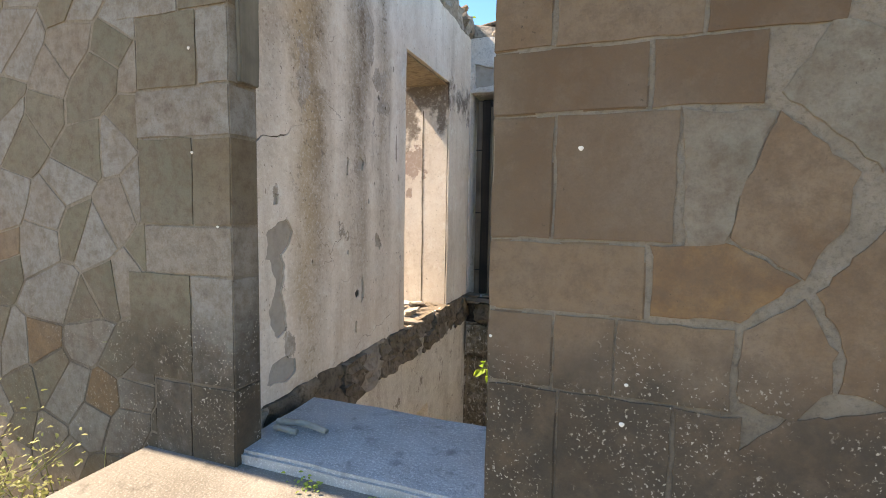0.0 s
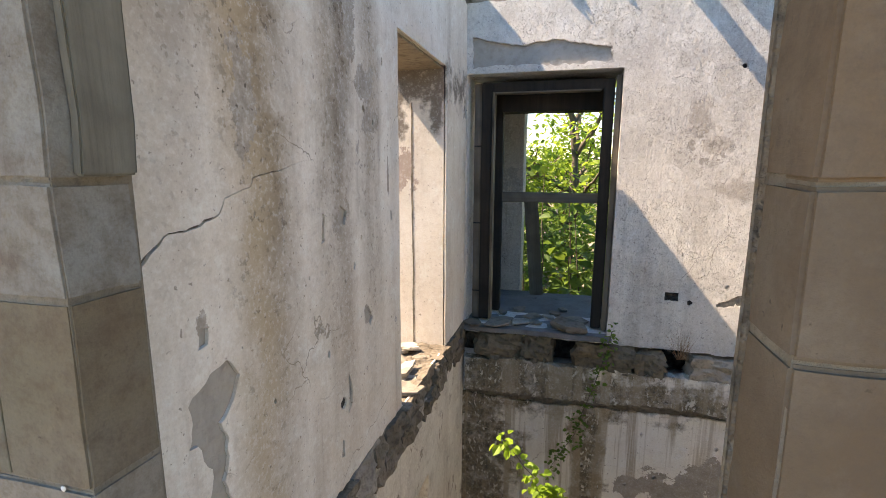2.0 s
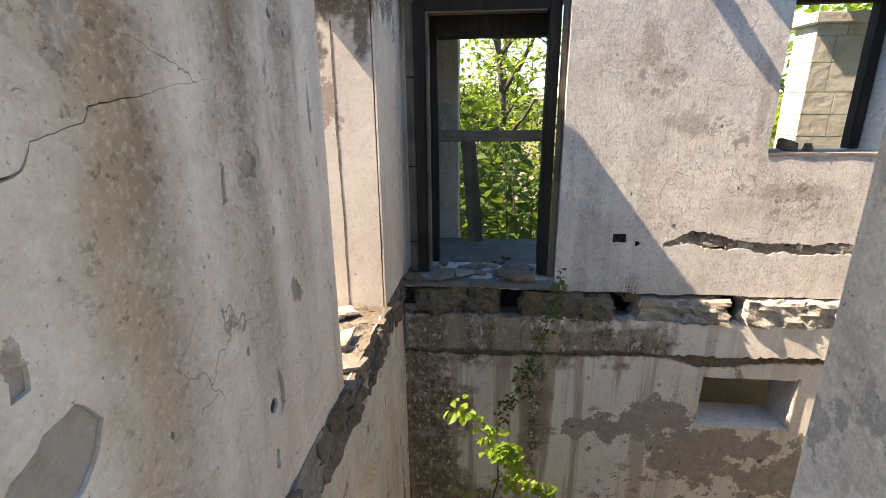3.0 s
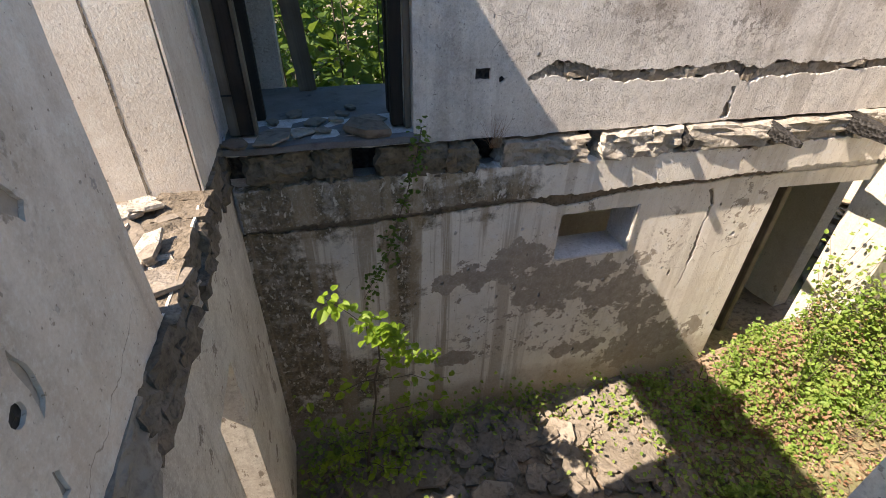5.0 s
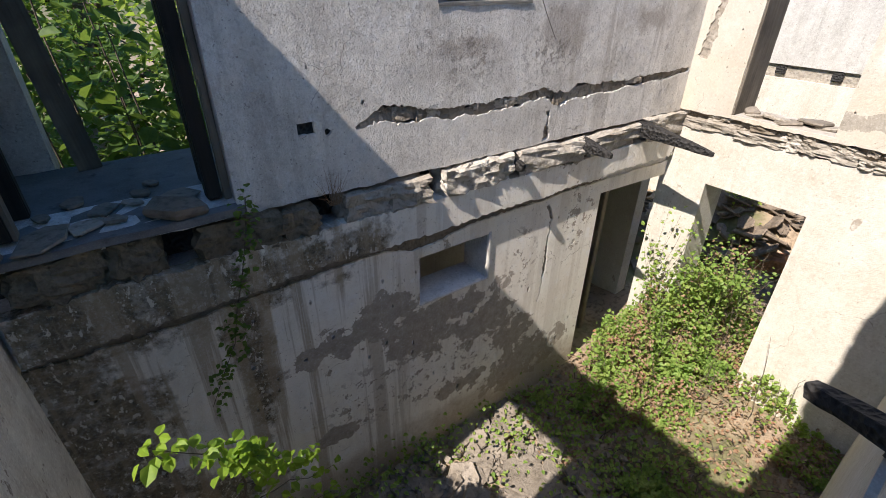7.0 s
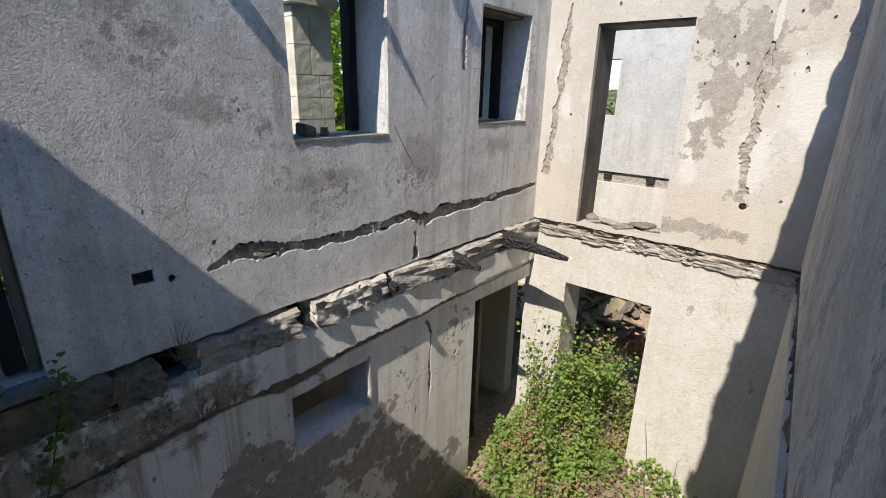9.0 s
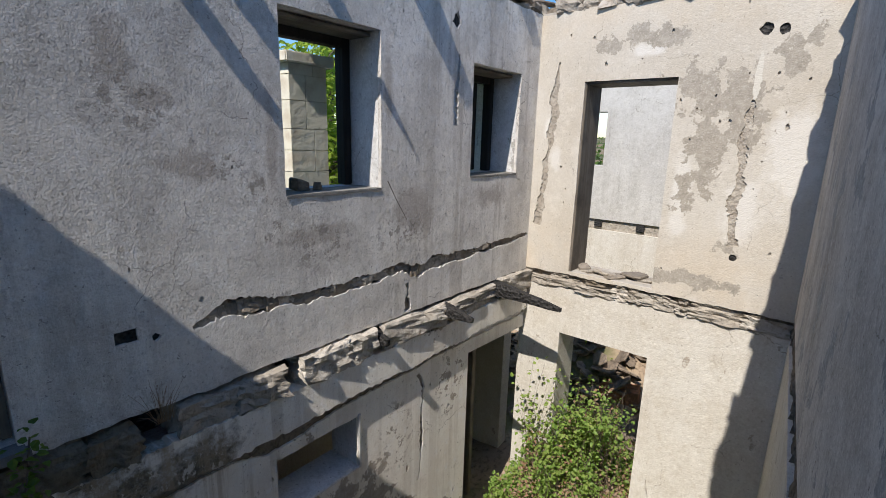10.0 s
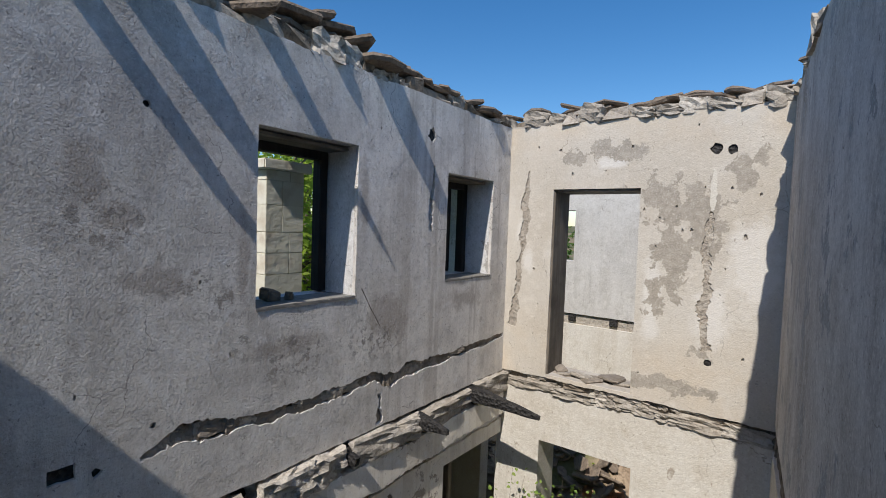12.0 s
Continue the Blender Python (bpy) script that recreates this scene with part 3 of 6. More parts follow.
def stone_mesh(name, seed, sx, sy, sz, mat, rough=0.18, cuts=1):
    """A rough stone block about the origin."""
    bm = bmesh.new()
    bmesh.ops.create_cube(bm, size=1)
    bmesh.ops.bevel(bm, geom=bm.edges[:], offset=0.13, segments=1, affect="EDGES")
    rng = random.Random(seed)
    for v in bm.verts:
        k = 1 + rough * noise.noise(v.co * 2.1 + Vector((seed * 3.7, seed, 0))) * 1.6
        v.co = Vector((v.co.x * sx * k, v.co.y * sy * k, v.co.z * sz * (k + rng.uniform(-0.05, 0.05))))
    me = bpy.data.meshes.new(name)
    bm.to_mesh(me)
    bm.free()
    me.materials.append(mat)
    return me


def lump_mesh(name, seed, mat, rough=0.16, fine=3):
    """A worn lump of mortared stone, unit size."""
    bm = bmesh.new()
    bmesh.ops.create_cube(bm, size=1)
    bmesh.ops.subdivide_edges(bm, edges=bm.edges[:], cuts=fine, use_grid_fill=True)
    for v in bm.verts:
        d = v.co.copy()
        far = max(0.0, d.length - 0.62)
        k = 1 - 0.28 * far + rough * noise.noise(d * 3.1 + Vector((seed * 3.3, seed, 0))) + rough * 0.6 * noise.noise(d * 7.0 + Vector((seed, 0, seed))) + rough * 0.3 * noise.noise(d * 15.0 + Vector((0, seed, seed)))
        v.co = d * k
    me = bpy.data.meshes.new(name)
    bm.to_mesh(me)
    bm.free()
    me.materials.append(mat)
    return me


def slab_mesh(name, seed, r, thick, mat):
    """A broken flat stone plate about the origin."""
    rng = random.Random(seed)
    n = rng.randint(5, 7)
    rise = [rng.uniform(0.0, 1.0) for _ in range(n)]
    ring = [6.2832 * i / n + rng.uniform(-0.35, 0.35) for i in range(n)]
    sx = rng.uniform(0.75, 1.25)
    pts = [(r * sx * rng.uniform(0.75, 1.1) * math.cos(a), r / sx * rng.uniform(0.75, 1.1) * math.sin(a)) for a in ring]
    verts = [(x, y, thick / 2 * rng.uniform(0.6, 1.3)) for x, y in pts] + [(x * 1.05, y * 1.05, thick * 0.12 * (h - 0.5)) for (x, y), h in zip(pts, rise)] + [(x * 0.95, y * 0.95, -thick / 2) for x, y in pts]
    faces = [tuple(range(n)), tuple(range(3 * n - 1, 2 * n - 1, -1))]
    for k in (0, n):
        faces += [(k + i, k + n + i, k + n + (i + 1) % n, k + (i + 1) % n) for i in range(n)]
    me = bpy.data.meshes.new(name)
    me.from_pydata(verts, [], faces)
    me.materials.append(mat)
    return me


def place(name, me, m, parent=None, sc=(1, 1, 1)):
    ob = new(name, me)
    if parent:
        ob.parent = parent
    ob.matrix_local = m @ Matrix.Diagonal((*sc, 1))
    return ob


def box_bm(bm, x0, x1, y0, y1, z0, z1):
    r = bmesh.ops.create_cube(bm, size=1)
    for v in r["verts"]:
        v.co = Vector((x0 + (v.co.x + 0.5) * (x1 - x0), y0 + (v.co.y + 0.5) * (y1 - y0), z0 + (v.co.z + 0.5) * (z1 - z0)))
    return r["verts"]


def box(name, x0, x1, y0, y1, z0, z1, mat, parent=None, bevel=0.006, rough=0.0, cut=0):
    """A board or block with worn edges."""
    bm = bmesh.new()
    box_bm(bm, x0, x1, y0, y1, z0, z1)
    if cut:
        bmesh.ops.subdivide_edges(bm, edges=bm.edges[:], cuts=cut, use_grid_fill=True)
    if bevel:
        bmesh.ops.bevel(bm, geom=[e for e in bm.edges if e.calc_face_angle(0) > 0.5], offset=bevel, segments=2, affect="EDGES")
    if rough:
        for v in bm.verts:
            v.co += Vector(noise.noise_vector(v.co * 7)) * rough
    me = bpy.data.meshes.new(name)
    bm.to_mesh(me)
    bm.free()
    me.materials.append(mat)
    ob = new(name, me)
    if parent:
        ob.parent = parent
    return ob


# ---- measures of the place ----
XW, XE, YN = -1.518, 4.58, 5.09
YS_OUT, YS_MID = 1.443, 1.59
TOP = 2.93
GROUND = -3.2


def ys(x):
    """Inner face of the south wall, which runs a little askew."""
    return 2.10 + 0.058 * (x + 0.19)


# ---- north wall ----
W1 = rect(1.26, 2.12, 1.18, 2.35)
W2 = rect(3.32, 4.20, 1.22, 2.28)
NDOOR = rect(-1.515, -0.23, 0.12, 2.36)
LWIN = rect(1.08, 1.84, -1.20, -0.72)
G_PATH = [(0.60, 0.45), (0.74, 0.505), (0.95, 0.49), (1.47, 0.435), (1.95, 0.45), (2.36, 0.47), (2.50, 0.43), (2.70, 0.445), (3.33, 0.44), (4.0, 0.45), (4.56, 0.47)]
G_HALF = [0.012, 0.056, 0.052, 0.044, 0.042, 0.052, 0.085, 0.06, 0.040, 0.036, 0.024]
groove = streak(G_PATH, G_HALF, 5, 0.022, 0.55, 0.007)
deep_groove = streak(G_PATH, [h + 0.035 for h in G_HALF], 6, 0.2, 0.0)
wall_n = structure(sheet("wall_north", north, rect(-2.05, 5.05, 0.03, TOP + 0.02), [NDOOR, W1, W2, deep_groove], YN + 0.035, YN + 0.46, M_REVEAL), "ruined upper wall with grey cement plaster over rubble")
cross = streak([(2.44, 0.325), (2.45, 0.25), (2.42, 0.17), (2.44, 0.06)], [0.03, 0.014, 0.026, 0.045], 14, 0.02, 0.7, 0.014)
chase = streak([(3.09, 2.32), (3.06, 2.05), (3.06, 1.70)], [0.012, 0.030, 0.034], 6, 0.02, 0.8, 0.008)
chip = disc(3.04, 2.60, 0.06, 14, 0.45, 4)
sheet("plaster", north, ragged(rect(XW, XE + 0.012, 0.04, TOP), 0.05, 0.012, 3, lambda u, v: v < 0.1 or v > 2.8),
      [ragged(rect(-1.51, -0.232, 0.10, 2.358), 0.09, 0.003, 2), ragged(W1, 0.08, 0.004, 3), ragged(W2, 0.08, 0.004, 8), groove, cross, chase, chip, ragged([(-1.47, 2.40), (-0.30, 2.40), (-0.34, 2.52), (-0.75, 2.60), (-1.1, 2.58), (-1.47, 2.66)], 0.03, 0.018, 77),
       ragged(rect(0.205, 0.315, 0.468, 0.545), 0.03, 0.006, 2), disc(0.40, 0.465, 0.022, 7, 0.5, 6), disc(0.62, 2.33, 0.02, 8, 0.2, 9), disc(0.66, 0.62, 0.018, 7, 0.4, 11)] + chips(71, (-0.1, 4.4, 0.62, 2.8), 26, 0.012, [W1, W2, NDOOR, groove, chase, chip, rect(0.35, 0.75, 0.4, 0.7), rect(0.5, 0.75, 2.2, 2.45)]),
      YN, YN + 0.034, M_NORTH, wall_n)
box("lintel", -1.5, -0.26, YN + 0.028, YN + 0.0345, 2.37, 2.7, M_RENDER, wall_n, 0)
# black plates behind the shallow holes stand in for their deep shade
for u, v, s in ((0.26, 0.505, 0.07), (0.40, 0.465, 0.03), (0.62, 2.33, 0.03), (3.04, 2.60, 0.09)):
    box("hole_shade", u - s, u + s, YN + 0.022, YN + 0.0338, v - s, v + s, M_CHAR_AND_SHADE, wall_n, 0)
box("core", 0.45, 4.56, YN + 0.095, YN + 0.13, 0.30, 0.7, M_CORE, wall_n, 0)
box("core", 2.25, 2.65, YN + 0.030, YN + 0.0345, 0.045, 0.34, M_CORE, wall_n, 0)
low_n = structure(sheet("wall_north_lower", north, [(-2.05, GROUND - 0.3), (3.42, GROUND - 0.3), (3.42, -0.70), (4.85, -0.74), (4.85, -0.25), (-2.05, -0.25)], [LWIN], YN + 0.03, YN + 0.36, M_REVEAL), "damp lower wall with flaking plaster and a vertical crack")
crack_v = streak([(2.61, -0.625), (2.67, -0.78), (2.66, -1.06), (2.67, -1.45), (2.63, -1.82)], [0.032, 0.015, 0.014, 0.020, 0.005], 12, 0.025, 0.7, 0.012)
sheet("plaster", north, ragged([(-1.6, GROUND - 0.3), (3.42, GROUND - 0.3), (3.42, -0.70), (4.7, -0.74), (4.7, -0.56), (3.3, -0.545), (2.6, -0.565), (2.0, -0.55), (1.5, -0.59), (1.02, -0.64), (0.72, -0.56), (0.0, -0.57), (-1.0, -0.60), (-1.6, -0.58)], 0.03, 0.017, 8, lambda u, v: v > -0.66),
      [ragged(LWIN, 0.08, 0.008, 4), crack_v, disc(3.05, -1.05, 0.022, 7, 0.5, 3), disc(3.08, -1.20, 0.03, 7, 0.5, 5)] + chips(73, (-1.3, 3.3, -2.8, -0.75), 70, 0.028, [LWIN, crack_v, rect(2.98, 3.2, -1.3, -0.95)]), YN + 0.005, YN + 0.029, M_LOWN, low_n)
box("core", -1.5, 3.4, YN + 0.0255, YN + 0.0298, -0.70, -0.44, M_BROWN, low_n, 0)
box("core", 2.4, 2.8, YN + 0.024, YN + 0.0305, -1.9, -0.5, M_CORE, low_n, 0)
sheet("plaster", north, ragged([(-1.5, -0.52), (-0.6, -0.52), (0.3, -0.475), (1.05, -0.50), (1.9, -0.47), (2.7, -0.49), (3.4, -0.465), (4.58, -0.48), (4.58, -0.20), (-1.5, -0.20)], 0.028, 0.022, 15, lambda u, v: True), [], YN - 0.045, YN + 0.06, M_LOWN, low_n)
box("core", -2.0, 4.9, YN + 0.30, YN + 0.5, -0.3, 0.05, M_CHAR_AND_SHADE, low_n, 0)

# ---- west wall ----
WDOOR = rect(3.385, 4.41, 0.06, 2.30)
wall_w = structure(sheet("wall_west", along_y, rect(YS_MID + 0.001, YN + 0.03, 0.12, 2.96), [WDOOR], XW - 0.02, XW - 0.50, M_WEST), "streaked beige plaster wall with a cracked surface")
crack_w = streak([(1.715, 1.36), (1.80, 1.42), (1.885, 1.422), (1.975, 1.45), (2.0, 1.495), (2.11, 1.52), (2.13, 1.545), (2.32, 1.58), (2.53, 1.615)], [0.006, 0.0022, 0.004, 0.0026, 0.0011, 0.0011, 0.0014, 0.0008, 0.0005], 21, 0.016, 0.8, 0.0045)
patches_w = [ragged([(1.809, 0.965), (1.876, 1.003), (1.96, 1.035), (2.01, 0.968), (1.984, 0.914), (1.92, 0.86), (1.945, 0.80), (1.935, 0.72), (1.915, 0.68), (1.94, 0.607), (1.945, 0.474), (1.879, 0.45), (1.83, 0.526), (1.82, 0.6), (1.855, 0.662), (1.872, 0.747), (1.845, 0.788), (1.83, 0.842), (1.80, 0.847), (1.819, 0.913)], 0.02, 0.011, 131),
             ragged([(1.80, 0.24), (1.84, 0.33), (1.925, 0.345), (2.016, 0.313), (2.015, 0.234), (1.948, 0.205)], 0.022, 0.012, 32),
             ragged([(1.86, 1.10), (1.895, 1.105), (1.90, 1.15), (1.87, 1.16)], 0.02, 0.008, 54), ragged([(2.515, 1.28), (2.545, 1.29), (2.55, 1.39), (2.53, 1.40)], 0.02, 0.006, 55),
             ragged([(2.62, 0.30), (2.65, 0.29), (2.655, 0.36), (2.635, 0.38)], 0.02, 0.005, 34),
             ragged([(2.90, 0.86), (2.96, 0.80), (2.99, 0.84), (2.94, 0.91)], 0.02, 0.006, 35), ragged([(2.66, 1.34), (2.72, 1.33), (2.74, 1.39), (2.68, 1.42)], 0.02, 0.008, 36)]
holes_w = [WDOOR, crack_w, disc(2.655, 0.545, 0.027)] + patches_w + [rect(2.69, 2.76, 0.46, 0.67)]
chips_w = chips(61, (1.75, 2.6, 0.3, 1.2), 6, 0.014, holes_w) + chips(62, (2.72, 3.3, 1.1, 2.4), 14, 0.020, holes_w) + chips(63, (1.75, 3.3, 0.3, 2.7), 16, 0.010, holes_w)
flat_chips, holes_seen = [], list(holes_w)
for lp in chips_w:
    bu, bv = [p[0] for p in lp], [p[1] for p in lp]
    if not any(min(bu) < max(p[0] for p in o) and max(bu) > min(p[0] for p in o) and min(bv) < max(p[1] for p in o) and max(bv) > min(p[1] for p in o) for o in holes_seen):
        flat_chips.append(lp)
        holes_seen.append(lp)
sheet("plaster", along_y, ragged(rect(YS_MID + 0.022, YN - 0.001, 0.14, 2.92), 0.04, 0.014, 9, lambda u, v: v < 0.3 or v > 2.88 or u < 1.7),
      [ragged(WDOOR, 0.08, 0.004, 7), crack_w, disc(2.655, 0.545, 0.027, 12, 0.1, 3)] + patches_w + [ragged([(2.70, 0.47), (2.735, 0.50), (2.745, 0.58), (2.72, 0.66), (2.705, 0.62), (2.712, 0.55)], 0.02, 0.006, 38)] + flat_chips, XW, XW - 0.011, M_WEST, wall_w)
box("undercoat", XW - 0.019, XW - 0.0115, 1.645, 3.30, 0.16, 2.85, M_RENDER, wall_w, 0)
# dark brown sheet stands in for the shade deep inside the crack
box("core", XW - 0.0112, XW - 0.0105, 1.70, 2.6, 1.33, 1.66, M_BROWN, wall_w, 0)
# black plate gives the pipe hole its dark depth by colour
box("hole_shade", XW - 0.0112, XW - 0.0100, 2.62, 2.69, 0.51, 0.58, M_CHAR_AND_SHADE, wall_w, 0)
box("lintel", XW - 0.49, XW - 0.03, 3.388, 4.407, 2.282, 2.297, M_CORE, wall_w, 0)
low_w = structure(sheet("wall_west_lower", along_y, [(1.59, GROUND - 0.3), (3.50, GROUND - 0.3), (3.50, -0.68), (3.95, -0.68), (3.95, GROUND - 0.3), (YN + 0.03, GROUND - 0.3), (YN + 0.03, -0.13), (1.59, -0.13)], [], XW - 0.004, XW - 0.5, M_LOWW), "lower wall with pale chipped plaster and a doorway")
box("core", XW - 0.5, XW - 0.10, 1.6, YN, -0.14, 0.125, M_CORE, low_w, 0)

# ---- east wall and the room beyond it ----
EDOOR = rect(3.60, 4.53, 0.10, 2.21)
wall_e = structure(sheet("wall_east", along_y, rect(2.0, YN + 0.04, 0.06, TOP + 0.02), [EDOOR], XE + 0.018, XE + 0.46, M_RENDER), "sunlit cream plaster wall with an empty doorway")
# black plates in the round holes paint in the shade of deep ones
for u, v, s in ((2.951, 2.564, 0.06), (2.82, 2.55, 0.055), (2.922, 0.554, 0.045)):
    box("hole_shade", XE + 0.0145, XE + 0.0172, u - s, u + s, v - s, v + s, M_CHAR_AND_SHADE, wall_e, 0)
box("chase", XE + 0.0135, XE + 0.0172, 4.78, 5.04, 0.52, 2.46, M_RUBBLE, wall_e, 0)
box("chase", XE + 0.0135, XE + 0.0170, 2.84, 3.06, 0.62, 2.05, M_RUBBLE, wall_e, 0)
gr_l = streak([(4.84, 2.43), (4.87, 1.9), (4.90, 1.4), (4.95, 0.9), (4.98, 0.60)], [0.022, 0.036, 0.034, 0.042, 0.036], 41, 0.02, 0.9, 0.006)
gr_r = streak([(2.965, 1.98), (2.98, 1.6), (2.96, 1.2), (2.98, 0.9), (2.93, 0.66)], [0.014, 0.036, 0.034, 0.055, 0.04], 42, 0.02, 0.9, 0.012)
sheet("plaster", along_y, ragged(rect(2.1, YN - 0.001, 0.06, TOP), 0.05, 0.014, 19, lambda u, v: v < 0.15 or v > 2.85),
      [ragged(EDOOR, 0.08, 0.004, 17), gr_l, gr_r, disc(2.951, 2.564, 0.05, 10, 0.2, 2), disc(2.82, 2.55, 0.045, 10, 0.2, 7), disc(2.922, 0.554, 0.035, 10, 0.1, 8)] + chips(72, (2.5, 4.95, 0.2, 2.8), 46, 0.022, [EDOOR, gr_l, gr_r, rect(2.7, 3.1, 2.4, 2.75), rect(2.8, 3.05, 0.4, 0.7)]), XE, XE + 0.017, M_EAST, wall_e)
low_e = structure(sheet("wall_east_lower", along_y, [(2.0, GROUND - 0.3), (3.56, GROUND - 0.3), (3.56, -0.69), (4.59, -0.69), (4.59, GROUND - 0.3), (YN + 0.06, GROUND - 0.3), (YN + 0.06, -0.12), (2.0, -0.12)], [], XE + 0.035, XE + 0.5, M_LOW), "sunlit lower wall with a doorway full of brambles")
box("core", XE + 0.06, XE + 0.48, 2.0, YN, -0.13, 0.065, M_CORE, low_e, 0)

FAR_X = 9.2
far_wall = structure(sheet("wall_far", along_y, rect(1.2, 8.2, 0.02, 3.0), [rect(5.99, 6.62, 1.12, 2.19)], FAR_X, FAR_X + 0.4, M_FAR), "sunlit pale wall of the next room with a window opening")
sheet("wall_lower", along_y, rect(1.2, 8.2, GROUND - 0.3, -0.2), [], FAR_X, FAR_X + 0.4, M_LOW, far_wall)
box("ledge", FAR_X + 0.05, FAR_X + 0.4, 1.2, 8.2, -0.21, 0.03, M_RUBBLE, far_wall, 0.01)
# solid black blocks, coloured like the shaded inside of open joist sockets
for k in range(4):
    box("socket", FAR_X - 0.004, FAR_X + 0.06, 4.17 + 0.86 * k, 4.33 + 0.86 * k, -0.14, 0.0, M_CHAR_AND_SHADE, far_wall, 0.01)
next_s = structure(sheet("wall_next_south", north, rect(5.04, 9.2, GROUND - 0.3, 2.2), [], 1.6, 2.0, M_LOW), "plain plastered side wall of the next room")

# ---- south wall with the stone front ----
wall_s = structure(sheet("wall_south", north, [(-6.5, GROUND - 0.3), (7.5, GROUND - 0.3), (7.5, 3.05), (-6.5, 3.05)], [rect(-1.375, -0.352, 0.02, 2.45)], YS_OUT + 0.0042, YS_MID, M_MORTAR), "front wall faced with brown and grey stone", "stone wall")


def askew(name, z0, z1, x0, mat, back=0.0, label=""):
    plan = [(x0, YS_MID + 0.001), (5.06, YS_MID + 0.001), (5.06, ys(5.06) - back), (x0, ys(x0) - back)]
    return sheet(name, flat_z, plan, [], z0, z1, mat)


in_s = structure(askew("wall_south_inner", 0.12, 2.98, -0.19, M_SOUTH), "shaded inner face of the front wall with streaked plaster")
lo_s = structure(askew("wall_south_lower", GROUND - 0.3, -0.14, -1.518, M_LOW), "lower inner face of the front wall with cracked plaster")
ob = askew("core", -0.15, 0.125, -0.28, M_CORE, 0.12)
ob.parent = lo_s
ob = sheet("lintel", flat_z, [(-1.53, YS_MID + 0.001), (-0.19, YS_MID + 0.001), (-0.19, 2.1), (-1.53, 2.05)], [], 2.40, 2.98, M_SOUTH)
ob.parent = in_s

# ---- landing and threshold ----
landing = tagged(box("landing", -1.87, 2.6, -2.6, YS_OUT + 0.06, -0.60, 0.05, M_SLAB, None, 0.012, 0.006, 12), "pale weathered concrete landing before the doorway", "landing", kind="structure")
step = tagged(box("threshold", -1.44, -0.30, YS_OUT + 0.03, 2.06, -0.12, 0.105, M_STEP, None, 0.014, 0.006, 8), "blue-grey worn concrete threshold in the doorway", "threshold", kind="structure")

# ---- ground ----
def land(x, y):
    inside = XW - 0.3 < x < 9.3 and y > 1.55
    if y < 1.55:
        h = -0.55 - 0.12 * max(0.0, -1.9 - x) * 0.5
    else:
        h = GROUND
    far = math.hypot(x, y)
    h += 0.07 * noise.noise((x * 0.9, y * 0.9, 0)) + 0.03 * noise.noise((x * 3, y * 3, 4))
    if inside:
        # earth heaped in the room's east end and in the next room
        h += 0.25 * max(0, min(1, (x - 2.6) / 1.6)) * (0.7 + 0.5 * noise.noise((x, y, 7)))
        if x > 4.8:
            h += 1.25 * math.exp(-((x - 7.4) / 1.1) ** 2 - ((y - 5.0) / 1.6) ** 2)
    elif y >= 1.55:
        h += 1.2 * max(0, min(1, (y - 6) / 10)) - (0.4 if y < 7 else 0)
    if far > 40:
        h += max(0, (far - 40)) * 0.014 * (0.9 + 0.8 * noise.noise((x * 0.006, y * 0.006, 2)))
    return h


def axis_steps(lo, hi, step):
    a = [lo + step * i for i in range(int((hi - lo) / step) + 1)]
    d, up, down = step, [a[-1]], [a[0]]
    while up[-1] < 900:
        d *= 1.22
        up.append(up[-1] + d)
        down.append(down[-1] - d)
    return down[:0:-1] + a + up[1:]


gx, gy = axis_steps(-2.0, 9.4, 0.12), axis_steps(0.2, 8.0, 0.12)
gv = [(x, y, land(x, y)) for y in gy for x in gx]
nx = len(gx)
gf = [(j * nx + i, j * nx + i + 1, (j + 1) * nx + i + 1, (j + 1) * nx + i) for j in range(len(gy) - 1) for i in range(nx - 1)]
ground = tagged(mesh_ob("ground", gv, gf, M_SOIL, None, True), "brown earth with dry leaves, rising to wooded hills", "ground", kind="structure")

# ---- openings: timber, sills, loggia ----
def part(parent, name, *a, **k):
    return box(name, *a, parent=parent, **k)


door_f = tagged(new("door_frame"), "dark tarred wooden door frame without its door", "door frame")
part(door_f, "jamb", -1.40, -1.31, 5.20, 5.31, 0.14, 2.30, M_FRAME, rough=0.006, cut=4)
part(door_f, "jamb", -0.37, -0.285, 5.20, 5.31, 0.14, 2.30, M_FRAME, rough=0.006, cut=4)
part(door_f, "head", -1.31, -0.37, 5.205, 5.305, 2.22, 2.30, M_FRAME, rough=0.004, cut=2)
part(door_f, "lining", -1.305, -1.285, 5.19, 5.30, 0.14, 2.22, M_GREYWOOD, rough=0.002, cut=3)
part(door_f, "lining", -1.285, -0.39, 5.19, 5.30, 2.205, 2.218, M_GREYBAR, rough=0.002, cut=3)
part(door_f, "lining", -1.47, -1.405, 5.23, 5.27, 0.13, 2.30, M_GREYWOOD, rough=0.004, cut=3)
part(door_f, "lining", -0.28, -0.235, 5.17, 5.20, 0.13, 2.32, M_GREYWOOD, rough=0.004, cut=3)
for z in (0.4, 1.05, 1.75):
    part(door_f, "clamp", -1.47, -1.40, 5.222, 5.229, z, z + 0.012, M_CHAR_AND_SHADE, bevel=0.002)
outer_f = tagged(new("outer_frame"), "dark outer door frame with a weathered cross rail", "door frame")
part(outer_f, "jamb", -1.36, -1.25, 5.53, 5.62, 0.13, 2.34, M_FRAME, rough=0.006, cut=4)
part(outer_f, "jamb", -0.345, -0.26, 5.53, 5.62, 0.13, 2.34, M_FRAME, rough=0.006, cut=4)
